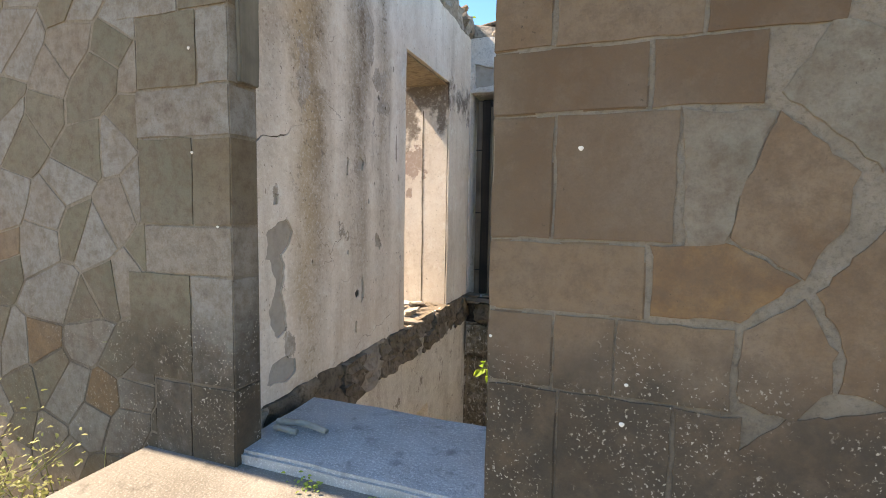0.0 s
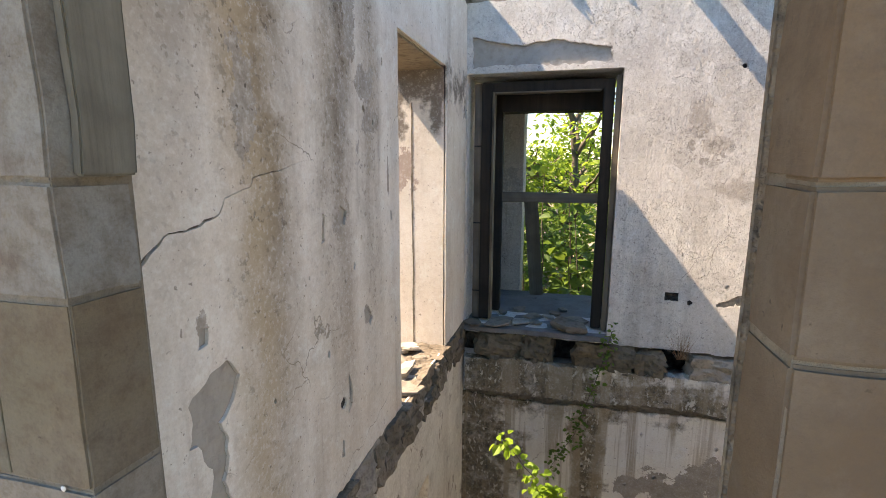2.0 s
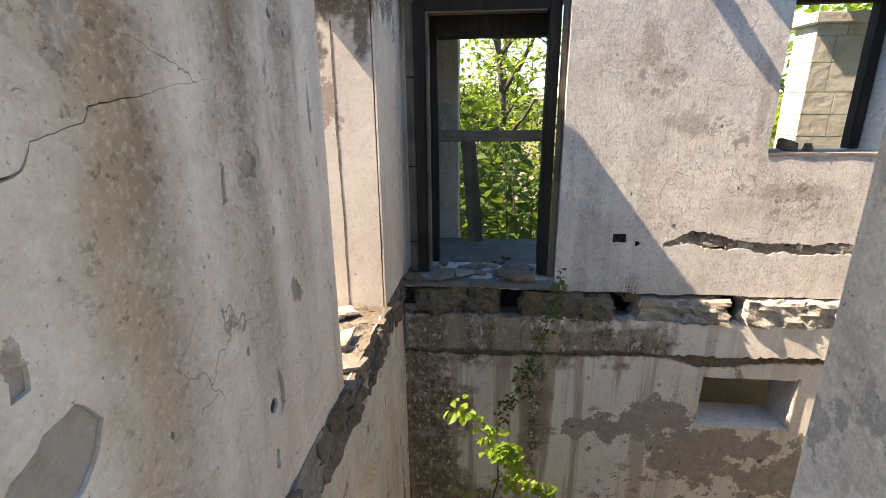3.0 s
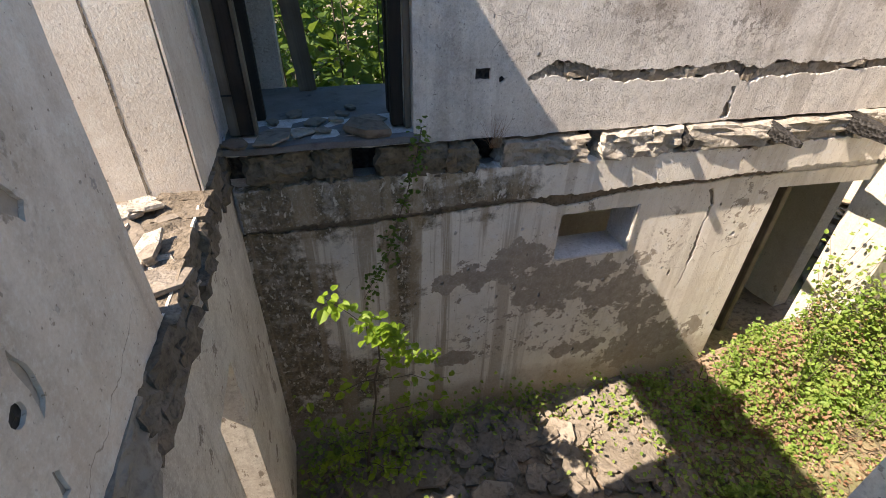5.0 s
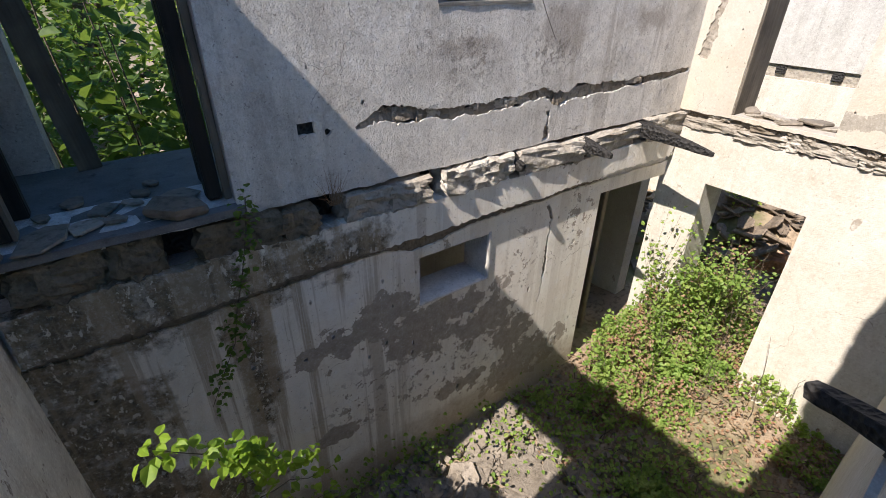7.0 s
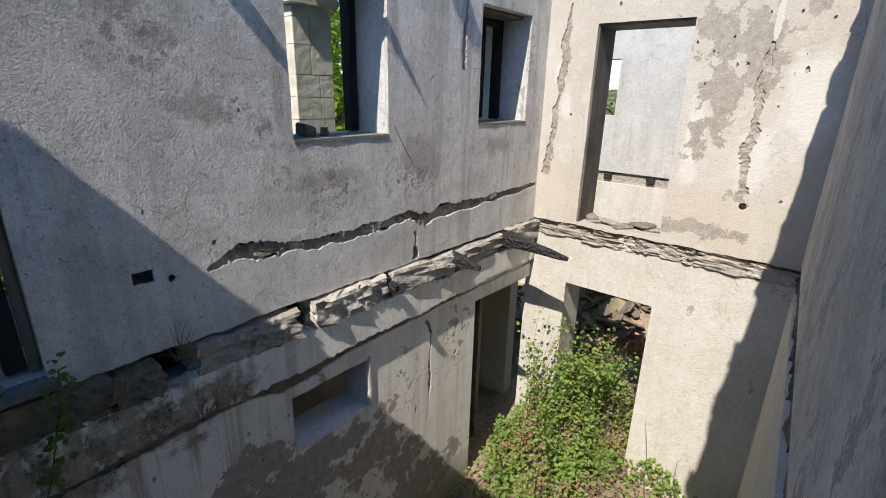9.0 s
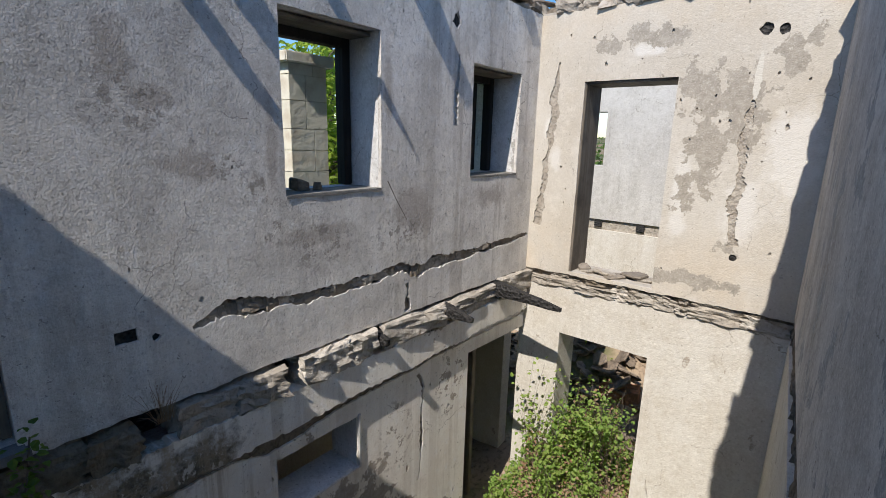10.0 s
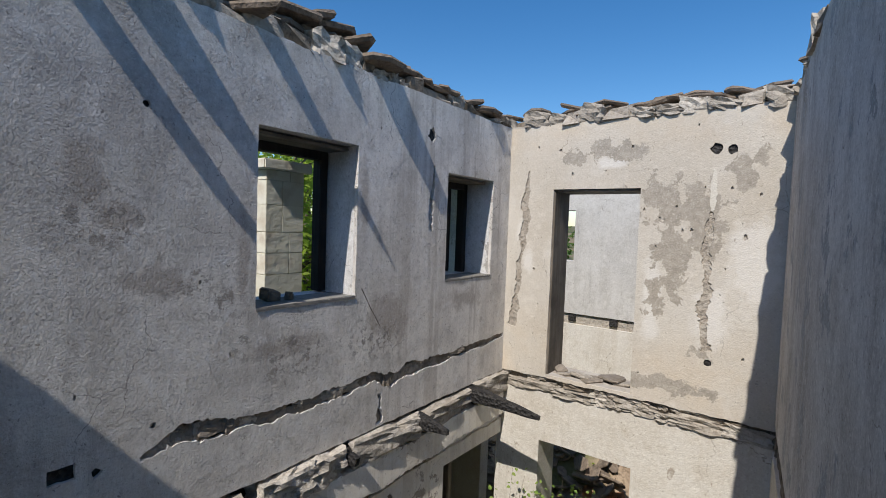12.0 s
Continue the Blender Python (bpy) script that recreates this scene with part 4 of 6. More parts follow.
part(outer_f, "head", -1.25, -0.345, 5.40, 5.62, 2.07, 2.34, M_FRAME, rough=0.006, cut=4)
part(outer_f, "rail", -1.25, -0.345, 5.555, 5.60, 1.235, 1.33, M_GREYBAR, rough=0.005, cut=4)
plank = tagged(box("leaning_plank", -0.075, 0.075, -0.02, 0.02, 0, 1.12, M_GREYWOOD, None, 0.005, 0.006, 5), "grey weathered plank leaning in the doorway", "plank")
plank.matrix_world = pose(-0.93, 6.30, 0.115, 4, -5.5, 8)

sill_n = tagged(box("door_sill", -1.515, -0.20, 5.02, 6.42, 0.072, 0.118, M_SILL, None, 0.012, 0.01, 9), "grey dusty screed floor of the doorway", "floor", kind="structure")
loggia = tagged(box("loggia_floor", -2.0, 5.3, 5.53, 6.75, -0.15, 0.02, M_SILL, None, 0.01), "concrete floor slab of the loggia", "floor", kind="structure")
back_low = structure(sheet("wall_loggia_lower", north, rect(-2.0, 5.3, GROUND - 0.6, -0.15), [], 6.75, 7.0, M_LOW), "plain lower wall behind the dark store room")
end_low = structure(sheet("wall_store", along_y, rect(YN + 0.5, 6.75, GROUND - 0.6, -0.15), [], 5.0, 5.2, M_LOW), "pale end wall of the store room")
end_west = structure(sheet("wall_store_west", along_y, rect(YN + 0.5, 6.75, GROUND - 0.6, -0.15), [], -2.0, -1.8, M_LOW), "pale end wall of the store room")
post = tagged(box("store_post", 3.98, 4.06, 5.42, 5.52, GROUND, -0.72, M_GREYWOOD, None, 0.008, 0.004, 4), "tall grey wooden post in the lower doorway", "post")


def ashlar_pier(x0, x1, y0, y1, z0, z1, label):
    root = tagged(new("stone_pier"), label, "pier")
    rng = random.Random(int(x0 * 100))
    part(root, "core", x0 + 0.02, x1 - 0.02, y0 + 0.02, y1 - 0.02, z0, z1, M_PIER, bevel=0)
    z = z0
    while z < z1 - 0.05:
        h = min(z1 - z, rng.uniform(0.2, 0.3))
        cutx = x0 + (x1 - x0) * rng.choice((0.0, 0.42, 0.55, 0.62))
        xs = [x0, cutx, x1] if cutx > x0 + 0.01 else [x0, x1]
        for a, b in zip(xs, xs[1:]):
            part(root, "block", a + 0.002, b - 0.002, y0, y1, z + 0.002, z + h - 0.002, M_PIER, bevel=0.003)
        z += h
    part(root, "cap", x0 - 0.06, x1 + 0.06, y0 - 0.06, y1 + 0.06, z1, z1 + 0.10, M_PIER, bevel=0.012)
    return root


def pier_mat():
    g = Nodes("pale_limestone").world_pos()
    c = g.mix(g.rnd(), (0.74, 0.71, 0.60), (0.64, 0.61, 0.50))
    c = g.mix(g.ramp(g.noise(5, 6), 0.5, 0.75, 0, 0.7), c, (0.42, 0.32, 0.22))
    g.bump(g.noise(14, 7), 0.012, 0.7)
    return g.done(c, 0.9)


M_PIER = pier_mat()
ashlar_pier(2.22, 2.66, 6.45, 6.8, 0.02, 2.24, "pale limestone block pier of the loggia")
pier_w = tagged(box("plaster_pier", -1.62, -1.14, 6.42, 6.8, 0.02, 2.55, M_SOUTH, None, 0.012, 0.006, 6), "flaking white plaster pier at the loggia corner", "pier")
# hidden wall added so that western sun stays off the loggia floor
end_l = structure(box("wall_loggia_sun_stop", -1.95, -1.63, 5.552, 6.78, 0.021, 2.548, M_REVEAL, None, 0.01), "unseen plaster end wall added to shade the loggia")
roof_l = structure(box("loggia_ceiling", -2.05, 0.35, 5.54, 6.95, 2.55, 2.72, M_GREYBAR, None, 0.01, 0.004, 6), "weathered board ceiling over the loggia corner", "ceiling")
ashlar_pier(4.9, 5.3, 6.45, 6.8, 0.02, 2.50, "pale limestone block pier of the loggia end")
# wall added behind the second window to darken it; the ceiling shades it
structure(box("wall_loggia_east", 5.02, 5.28, 5.556, 6.44, 0.021, 2.60, M_REVEAL, None, 0.01), "grey plaster wall added to darken the second window")
structure(box("loggia_ceiling_east", 2.2, 5.32, 5.556, 6.95, 2.605, 2.74, M_GREYBAR, None, 0.01, 0.004, 6), "weathered board ceiling over the loggia end", "ceiling")


def window_frame(x0, x1, z0, z1, label):
    root = tagged(new("window_frame"), label, "window frame")
    part(root, "jamb", x0, x0 + 0.06, YN + 0.36, YN + 0.44, z0, z1, M_FRAME, rough=0.003, cut=2)
    part(root, "jamb", x1 - 0.075, x1, YN + 0.34, YN + 0.44, z0, z1, M_FRAME, rough=0.003, cut=2)
    part(root, "head", x0 + 0.06, x1 - 0.075, YN + 0.34, YN + 0.44, z1 - 0.09, z1, M_FRAME, rough=0.003, cut=2)
    part(root, "lintel_board", x0, x1, YN + 0.10, YN + 0.33, z1 - 0.028, z1 - 0.003, M_GREYBAR, rough=0.003, cut=2)
    return root


window_frame(1.275, 2.11, 1.19, 2.34, "charred empty window frame in a deep reveal")
f2 = window_frame(3.335, 4.19, 1.23, 2.27, "dark empty window frame in a deep reveal")
part(f2, "shutter", 3.95, 4.02, YN + 0.45, YN + 0.85, 1.24, 2.24, M_FRAME, rough=0.003, cut=2)
for w, nm in ((W1, "window_1"), (W2, "window_2")):
    (a, b), (c, d) = w[0], w[2]
    structure(box(nm + "_sill", a - 0.004, c + 0.004, YN - 0.005, YN + 0.3, b - 0.02, b + 0.006, M_SLAB, None, 0.008, 0.005, 5), "rough plaster window sill", "window sill")
for i, (x, y, s) in enumerate(((1.50, YN + 0.2, 0.075), (1.63, YN + 0.16, 0.05))):
    tagged(place("sill_stone", stone_mesh("sill_stone", 60 + i, s * 1.5, s * 1.2, s * 1.1, M_DARKSTONE, 0.4), pose(x, y, 1.186 + s * 0.5, 5, 8, 40 * i)), "dark rough stone lying on the window sill", "stone", "stones on the window sill")
lw_sill = structure(box("lower_window_sill", 1.07, 1.87, YN - 0.006, YN + 0.36, -1.222, -1.196, M_REVEAL, None, 0.006), "smooth pale sill of the small lower window", "window sill")
trim = structure(box("window_trim", 1.84, 1.87, YN - 0.008, YN + 0.03, -1.2, -0.70, M_REVEAL, None, 0.006), "white plaster edge of the small lower window", "trim")
structure(box("door_trim", XE + 0.02, XE + 0.44, 4.512, 4.534, 0.10, 2.19, M_GREYWOOD, None, 0.004), "weathered board lining the doorway", "trim")
structure(box("door_trim_top", XE + 0.02, XE + 0.44, 3.61, 4.51, 2.185, 2.207, M_GREYBAR, None, 0.004), "weathered board lining the doorway head", "trim")


# ---- charred beams ----
def beam(name, a, b, w, h, seed, label, taper=0.5):
    """A burnt joist from a (in the wall) to its eaten-away tip b."""
    a, b = Vector(a), Vector(b)
    d = (b - a).normalized()
    side = d.cross(Vector((0, 0, 1))).normalized()
    up = side.cross(d)
    n, m = 9, 10
    verts, faces = [], []
    for i in range(n):
        f = i / (n - 1)
        k = 1 - (1 - taper) * max(0, (f - 0.35) / 0.65) ** 1.3
        for j in range(m):
            an = 6.2832 * (j + 0.5) / m
            cx, cz = max(-0.8, min(0.8, 1.2 * math.cos(an))), max(-0.8, min(0.8, 1.2 * math.sin(an)))
            p = a.lerp(b, f)
            r = 1 + 0.22 * noise.noise((cx * 2 + seed, cz * 2, f * 6))
            verts.append(p + side * cx * w * k * r + up * cz * h * k * r)
    faces = [(i * m + j, i * m + (j + 1) % m, (i + 1) * m + (j + 1) % m, (i + 1) * m + j) for i in range(n - 1) for j in range(m)]
    faces += [tuple(range(m))[::-1], tuple(range((n - 1) * m, n * m))]
    return tagged(mesh_ob(name, verts, faces, M_CHAR_AND_SHADE), label, "beam", "burnt joist stubs")


beam("charred_beam", (3.88, 5.3, -0.03), (3.88, 4.27, -0.12), 0.075, 0.08, 1, "burnt black joist stub sticking out of the wall", 0.3)
beam("charred_beam", (2.96, 5.3, -0.04), (2.95, 4.73, -0.09), 0.07, 0.075, 2, "burnt black joist stub sticking out of the wall", 0.35)
beam("charred_beam", (2.06, 5.3, -0.05), (2.07, 4.96, -0.09), 0.06, 0.075, 3, "short burnt black joist end in its socket", 0.5)
beam("charred_beam", (1.12, 2.0, 0.02), (1.32, 2.47, -0.11), 0.055, 0.055, 4, "rounded burnt joist stub sticking out of the wall", 0.75)

# ---- rubble courses under the upper walls ----
BAND = [lump_mesh("course_stone", 100 + i, M_RUBBLE, 0.26, 6) for i in range(5)]
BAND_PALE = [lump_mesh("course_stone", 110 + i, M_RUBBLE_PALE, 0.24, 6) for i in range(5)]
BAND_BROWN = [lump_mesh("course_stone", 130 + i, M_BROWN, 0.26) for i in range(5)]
BAND_DARK = [lump_mesh("course_stone", 120 + i, M_DARKSTONE, 0.26, 6) for i in range(4)]
SLOT = [lump_mesh("slot_stone", 140 + i, (M_CORE, M_RUBBLE, M_CORE)[i % 3], 0.30) for i in range(6)]
rng = random.Random(7)
sockets = [(-1.56, -1.40), (-0.69, -0.485), (0.25, 0.46), (1.16, 1.32), (2.0, 2.14), (2.89, 3.03), (3.80, 3.96)]
edges = [-1.40] + [v for s in sockets[1:] for v in s] + [4.60]
for a, b in zip(edges[::2], edges[1::2]):
    x = a
    while x < b - 0.02:
        w = min(b - x, rng.uniform(0.3, 0.75))
        if b - x - w < 0.14:
            w = b - x
        # darkest stones at the west end, pale ones from x = 1 on
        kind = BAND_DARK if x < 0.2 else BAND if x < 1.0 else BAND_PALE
        proud = 0.035 if x > 0.5 else 0.015
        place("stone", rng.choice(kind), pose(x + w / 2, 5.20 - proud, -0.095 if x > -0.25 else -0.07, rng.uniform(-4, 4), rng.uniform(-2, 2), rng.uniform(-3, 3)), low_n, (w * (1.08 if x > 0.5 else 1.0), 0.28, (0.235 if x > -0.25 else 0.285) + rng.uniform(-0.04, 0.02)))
        x += w
# broken masonry that shows in the long slot above the course
slot = random.Random(19)
x = 0.64
while x < 4.5:
    w = slot.uniform(0.05, 0.17)
    z = np.interp(x + w / 2, [p[0] for p in G_PATH], [p[1] for p in G_PATH])
    h = np.interp(x + w / 2, [p[0] for p in G_PATH], G_HALF)
    place("stone", slot.choice(SLOT), pose(x + w / 2, YN + 0.062, z + slot.uniform(-0.015, 0.012), slot.uniform(-12, 12), slot.uniform(-8, 8), slot.uniform(-9, 9)), wall_n, (w * 1.5, slot.uniform(0.07, 0.11), h * slot.uniform(1.7, 2.6)))
    x += w * 0.95
# stones of the other three courses
y = 1.62
while y < 5.05:
    w = rng.uniform(0.12, 0.3)
    for z, h in ((-0.07, 0.15), (0.07, 0.15)):
        place("stone", rng.choice(BAND_BROWN + BAND[:1]), pose(XW - 0.085, y + w / 2, z, rng.uniform(-3, 3), rng.uniform(-8, 8), rng.uniform(-5, 5)), low_w, (0.2 + rng.uniform(-0.03, 0.05), w * 1.1, h))
    y += w
y = 2.4
while y < 5.05:
    w = rng.uniform(0.12, 0.55)
    h = rng.uniform(0.06, 0.13)
    place("stone", rng.choice(BAND_PALE if rng.random() < 0.6 else BAND), pose(XE + 0.135, y + w / 2, -0.115 + h / 2, rng.uniform(-4, 4), rng.uniform(-8, 8), rng.uniform(-3, 3)), low_e, (0.24 + rng.uniform(-0.03, 0.03), w * 1.15, h * 1.15))
    place("stone", rng.choice(BAND if rng.random() < 0.7 else BAND_BROWN), pose(XE + 0.125, y + w / 2, 0.03, rng.uniform(-6, 6), rng.uniform(-8, 8), rng.uniform(-8, 8)), low_e, (0.2, w * rng.uniform(0.5, 1.0), 0.07))
    y += w
x = -0.2
while x < 4.5:
    w = rng.uniform(0.15, 0.34)
    if not 0.98 < x + w / 2 < 1.22:
        place("stone", rng.choice(BAND_BROWN), pose(x + w / 2, ys(x + w / 2) - 0.10, -0.01, rng.uniform(-8, 8), 0, rng.uniform(-5, 5)), lo_s, (w, 0.16 + rng.uniform(-0.03, 0.02), 0.23))
    x += w

# ---- broken wall tops ----
TOPS = [lump_mesh("top_stone", 200 + i, M_RUBBLE if i % 3 else M_RUBBLE_PALE, 0.42) for i in range(5)] + [stone_mesh("top_stone", 210 + i, 1, 1, 1, M_RUBBLE if i % 2 else M_BROWN, 0.45) for i in range(5)]
PLATES = [slab_mesh("roof_plate", 220 + i, 0.27, 0.04, M_TILE) for i in range(6)]


def wall_top(parent, at, length, z, depth, seed, over=0.05, gaps=()):
    """Stones and roof plates on a wall's crown. at(s, d): place s along and d behind the inner face, and the turn."""
    r = random.Random(seed)
    s = 0.0
    while s < length:
        w = r.uniform(0.1, 0.3)
        h = r.uniform(0.06, 0.2) * (1.0 + 0.4 * noise.noise((s * 1.3, seed, 0)))
        for d in (0.09, 0.27):
            X, Y, turn = at(s + w / 2, d + r.uniform(-0.02, 0.02))
            if r.random() > 0.14 or d > 0.2:
                place("stone", r.choice(TOPS), pose(X, Y, z + h / 2 - 0.02, r.uniform(-9, 9), r.uniform(-9, 9), turn + r.uniform(-14, 14)), parent, (w * 1.05, 0.2, h))
        s += w
    s = 0.1
    while s < length:
        X, Y, turn = at(s, r.uniform(0.2, 0.3) - over)
        place("roof_plate", r.choice(PLATES), pose(X, Y, z + 0.15 + 0.08 * noise.noise((s * 1.3, seed, 0)) + r.uniform(-0.02, 0.05), r.uniform(-16, 6), r.uniform(-12, 12), turn + r.uniform(-50, 50)), parent, (r.uniform(0.6, 1.2), r.uniform(0.55, 0.9), 1))
        s += r.uniform(0.12, 0.42)


wall_top(wall_n, lambda s, d: (XW + s, YN + d + 0.03, 0), 6.3, TOP, 0.4, 5, 0.0)
box("core", -2.0, 5.0, YN + 0.10, YN + 0.42, TOP, TOP + 0.12, M_CORE, wall_n, 0.02)
box("core", XE + 0.1, XE + 0.42, 2.3, YN, TOP, TOP + 0.10, M_CORE, wall_e, 0.02)
wall_top(wall_e, lambda s, d: (XE + d, 2.35 + s, 90), 2.9, TOP, 0.4, 6, 0.0)
wall_top(wall_w, lambda s, d: (XW - d, 1.7 + s, 90), 3.5, 2.95, 0.4, 7, 0.02)
wall_top(in_s, lambda s, d: (0.0 + s, ys(s) - d, 0), 4.8, 2.98, 0.4, 8, 0.0)
rr = random.Random(31)
for i, (x, z) in enumerate(((0.75, 0.20), (1.0, 0.24), (1.35, 0.20), (1.62, 0.24), (1.78, 0.29), (1.95, 0.26), (2.15, 0.20), (2.75, 0.17), (3.0, 0.2), (3.4, 0.15), (3.9, 0.17), (-0.6, 0.2), (0.2, 0.2))):
    place("roof_plate", PLATES[i % 6], pose(x, YN + 0.27, TOP + z, rr.uniform(-14, 2), rr.uniform(-14, 10), rr.uniform(-30, 30)), wall_n, (rr.uniform(1.0, 1.4), 0.9, 1.3))
for i, (y, z) in enumerate(((2.75, 0.16), (3.05, 0.12), (3.5, 0.13), (4.15, 0.15), (4.35, 0.2), (4.85, 0.17))):
    place("roof_plate", PLATES[i % 6], pose(XE + 0.22, y, TOP + z, rr.uniform(-18, 18), rr.uniform(-10, 14), rr.uniform(-60, 60)), wall_e, (rr.uniform(0.7, 1.1), 0.8, 1.2))
# eaves plates and rafter ends that reach out over the inner face
for x, out, w in ((0.14, 0.15, 0.17), (0.50, 0.15, 0.24), (1.20, 0.07, 0.2), (2.36, 0.16, 0.30), (4.12, 0.07, 0.3)):
    place("roof_plate", PLATES[int(x * 10) % 6], pose(x, YN + 0.24 - out - 0.02, TOP + 0.10, -3, 3, 8), wall_n, (w / 0.48 * 1.3, 1.0, 1.3))

# ---- west doorway: sill rubble and the split in its jamb ----
jamb_split = streak([(0.0, 0.10), (0.004, 0.8), (-0.004, 1.5), (0.0, 2.05)], [0.007, 0.006, 0.007, 0.005], 51, 0.03, 0.5)
ob = mesh_ob("jamb_split", [(XW - 0.27 + u, 4.4085, v) for u, v in jamb_split], [tuple(range(len(jamb_split)))], M_CORE, wall_w)
r = random.Random(12)
for i in range(26):
    s = r.uniform(0.05, 0.15)
    tagged(place("broken_plate", slab_mesh("broken_plate", 300 + i, s, 0.025, M_RUBBLE_PALE if i % 3 else M_SLATE), pose(XW - r.uniform(0.03, 0.42), r.uniform(3.46, 4.34), 0.135 + 0.012 * (i % 5), r.uniform(-12, 12), r.uniform(-12, 12), r.uniform(0, 360))), "broken pale stone plate on the doorway sill", "stone plate", "plates on the west sill")
for i, (x, y, s, m) in enumerate(((-1.18, 5.17, 0.17, M_SLATE), (-1.0, 5.2, 0.1, M_RUBBLE_PALE), (-0.55, 5.15, 0.16, M_TILE), (-0.9, 5.40, 0.09, M_SLATE), (-0.52, 5.36, 0.17, M_SLATE), (-0.86, 5.22, 0.06, M_SLATE), (-1.05, 5.6, 0.07, M_SLATE), (-0.7, 5.55, 0.06, M_TILE), (-0.75, 5.42, 0.05, M_RUBBLE_PALE), (-1.2, 5.45, 0.05, M_SLATE), (-0.62, 5.7, 0.05, M_SLATE), (-1.42, 5.05, 0.09, M_TILE))):
    tagged(place("broken_plate", slab_mesh("broken_plate", 340 + i, s, 0.02 if i != 2 else 0.06, m), pose(x, y, 0.140 if i != 2 else 0.16, r.uniform(-5, 5), r.uniform(-5, 5), r.uniform(0, 360))), "broken dark stone plate on the doorway floor", "stone plate", "plates on the north doorway floor")
for i in range(9):
    tagged(place("broken_plate", slab_mesh("broken_plate", 360 + i, r.uniform(0.08, 0.2), 0.03, M_RUBBLE if i % 2 else M_SLATE), pose(XE + r.uniform(0.1, 0.35), 3.66 + i * 0.1, 0.085 + 0.02 * (i % 3), r.uniform(-12, 12), r.uniform(-6, 6), r.uniform(0, 360))), "broken stone plate on the east doorway sill", "stone plate", "plates on the east sill")


# ---- front stonework ----
def stone_prism(poly, y0, seed, gap=0.006, proud=0.0, mat=None):
    """One facing stone from its outline on the front wall, with a chamfered, slightly uneven face."""
    cx, cz = sum(p[0] for p in poly) / len(poly), sum(p[1] for p in poly) / len(poly)
    size = max(0.05, min(math.hypot(p[0] - cx, p[1] - cz) for p in poly))

    def inset(d):
        k = 1 - d / size
        return [(cx + (u - cx) * k, cz + (v - cz) * k) for u, v in poly]

    n = len(poly)
    rings = [(inset(gap), 0.03), (inset(gap), -0.003 - proud), (inset(gap + 0.002), -0.004 - proud)]
    tilt = (random.Random(seed).uniform(-0.006, 0.006), random.Random(seed + 1).uniform(-0.006, 0.006))
    verts = [(u, y0 + w + (tilt[0] * (u - cx) + tilt[1] * (v - cz)), v) for ring, w in rings for u, v in ring]
    faces = [tuple(range(2 * n, 3 * n))]
    for k in (0, n):
        faces += [(k + i, k + (i + 1) % n, k + n + (i + 1) % n, k + n + i) for i in range(n)]
    me = bpy.data.meshes.new("facing_stone")
    me.from_pydata(verts, [], faces)
    me.materials.append(mat or M_FACADE)
    return me


def clip(poly, a, b, c):
    """Keep a*u + b*v <= c."""
    out = []
    for i, p in enumerate(poly):
        q = poly[(i + 1) % len(poly)]
        fp, fq = a * p[0] + b * p[1] - c, a * q[0] + b * q[1] - c
        if fp <= 0:
            out.append(p)
        if fp * fq < 0:
            t = fp / (fp - fq)
            out.append((p[0] + (q[0] - p[0]) * t, p[1] + (q[1] - p[1]) * t))
    return out


def rubble_field(x0, x1, z0, z1, cell, seed):
    r = random.Random(seed)
    turn_, long_ = radians(38), 1.45

    def near_by(p, q):
        """Vector from p to q in a space squeezed along the stones' slant."""
        a, b = q[0] - p[0], q[1] - p[1]
        s_, c_ = math.sin(turn_), math.cos(turn_)
        return (a * c_ + b * s_) / long_, -a * s_ + b * c_

    nx_, nz_ = int((x1 - x0) / cell), int((z1 - z0) / cell)
    pts = [(x0 + (i + 0.5 + r.uniform(-0.46, 0.46)) * (x1 - x0) / nx_, z0 + (j + 0.5 + r.uniform(-0.46, 0.46)) * (z1 - z0) / nz_) for i in range(nx_) for j in range(nz_)]
    cells = []
    for p in pts:
        poly = rect(x0, x1, z0, z1)
        for q in pts:
            if q != p and math.hypot(q[0] - p[0], q[1] - p[1]) < cell * 3.2:
                e, f = near_by(p, q)
                s_, c_ = math.sin(turn_), math.cos(turn_)
                a, b = e * c_ / long_ - f * s_, e * s_ / long_ + f * c_
                mid = ((p[0] + q[0]) / 2, (p[1] + q[1]) / 2)
                poly = clip(poly, a, b, a * mid[0] + b * mid[1])
                if len(poly) < 3:
                    break
        if len(poly) >= 3:
            cells.append(ragged(poly, 0.09, 0.008, len(cells) + seed))
    return cells


def lay(poly, seed, gap=0.006, proud=0.0, mat=None):
    ob = new("stone", stone_prism(poly, YS_OUT + 0.008, seed, gap, proud, mat))
    ob.parent = wall_s


# dressed blocks beside the doorway, course by course: z0, z1 and the joints
RIGHT = [(-0.6, 0.14, (-0.352, 0.1, 0.5)), (0.14, 0.555, (-0.352, -0.13, 0.19, 0.36)), (0.555, 0.79, (-0.352, -0.15, 0.025, 0.33)), (0.79, 1.01, (-0.352, 0.10)), (1.01, 1.38, (-0.352, -0.165, 0.165)),
         (1.38, 1.57, (-0.352, 0.085, 0.36)), (1.57, 1.78, (-0.352, -0.18, 0.21, 0.52)), (1.78, 2.05, (-0.352, 0.0, 0.3)), (2.05, 2.42, (-0.352, -0.1, 0.25)), (2.42, 2.75, (-0.9, -0.352, 0.1, 0.4)), (2.75, 3.05, (-0.9, -0.2, 0.3))]
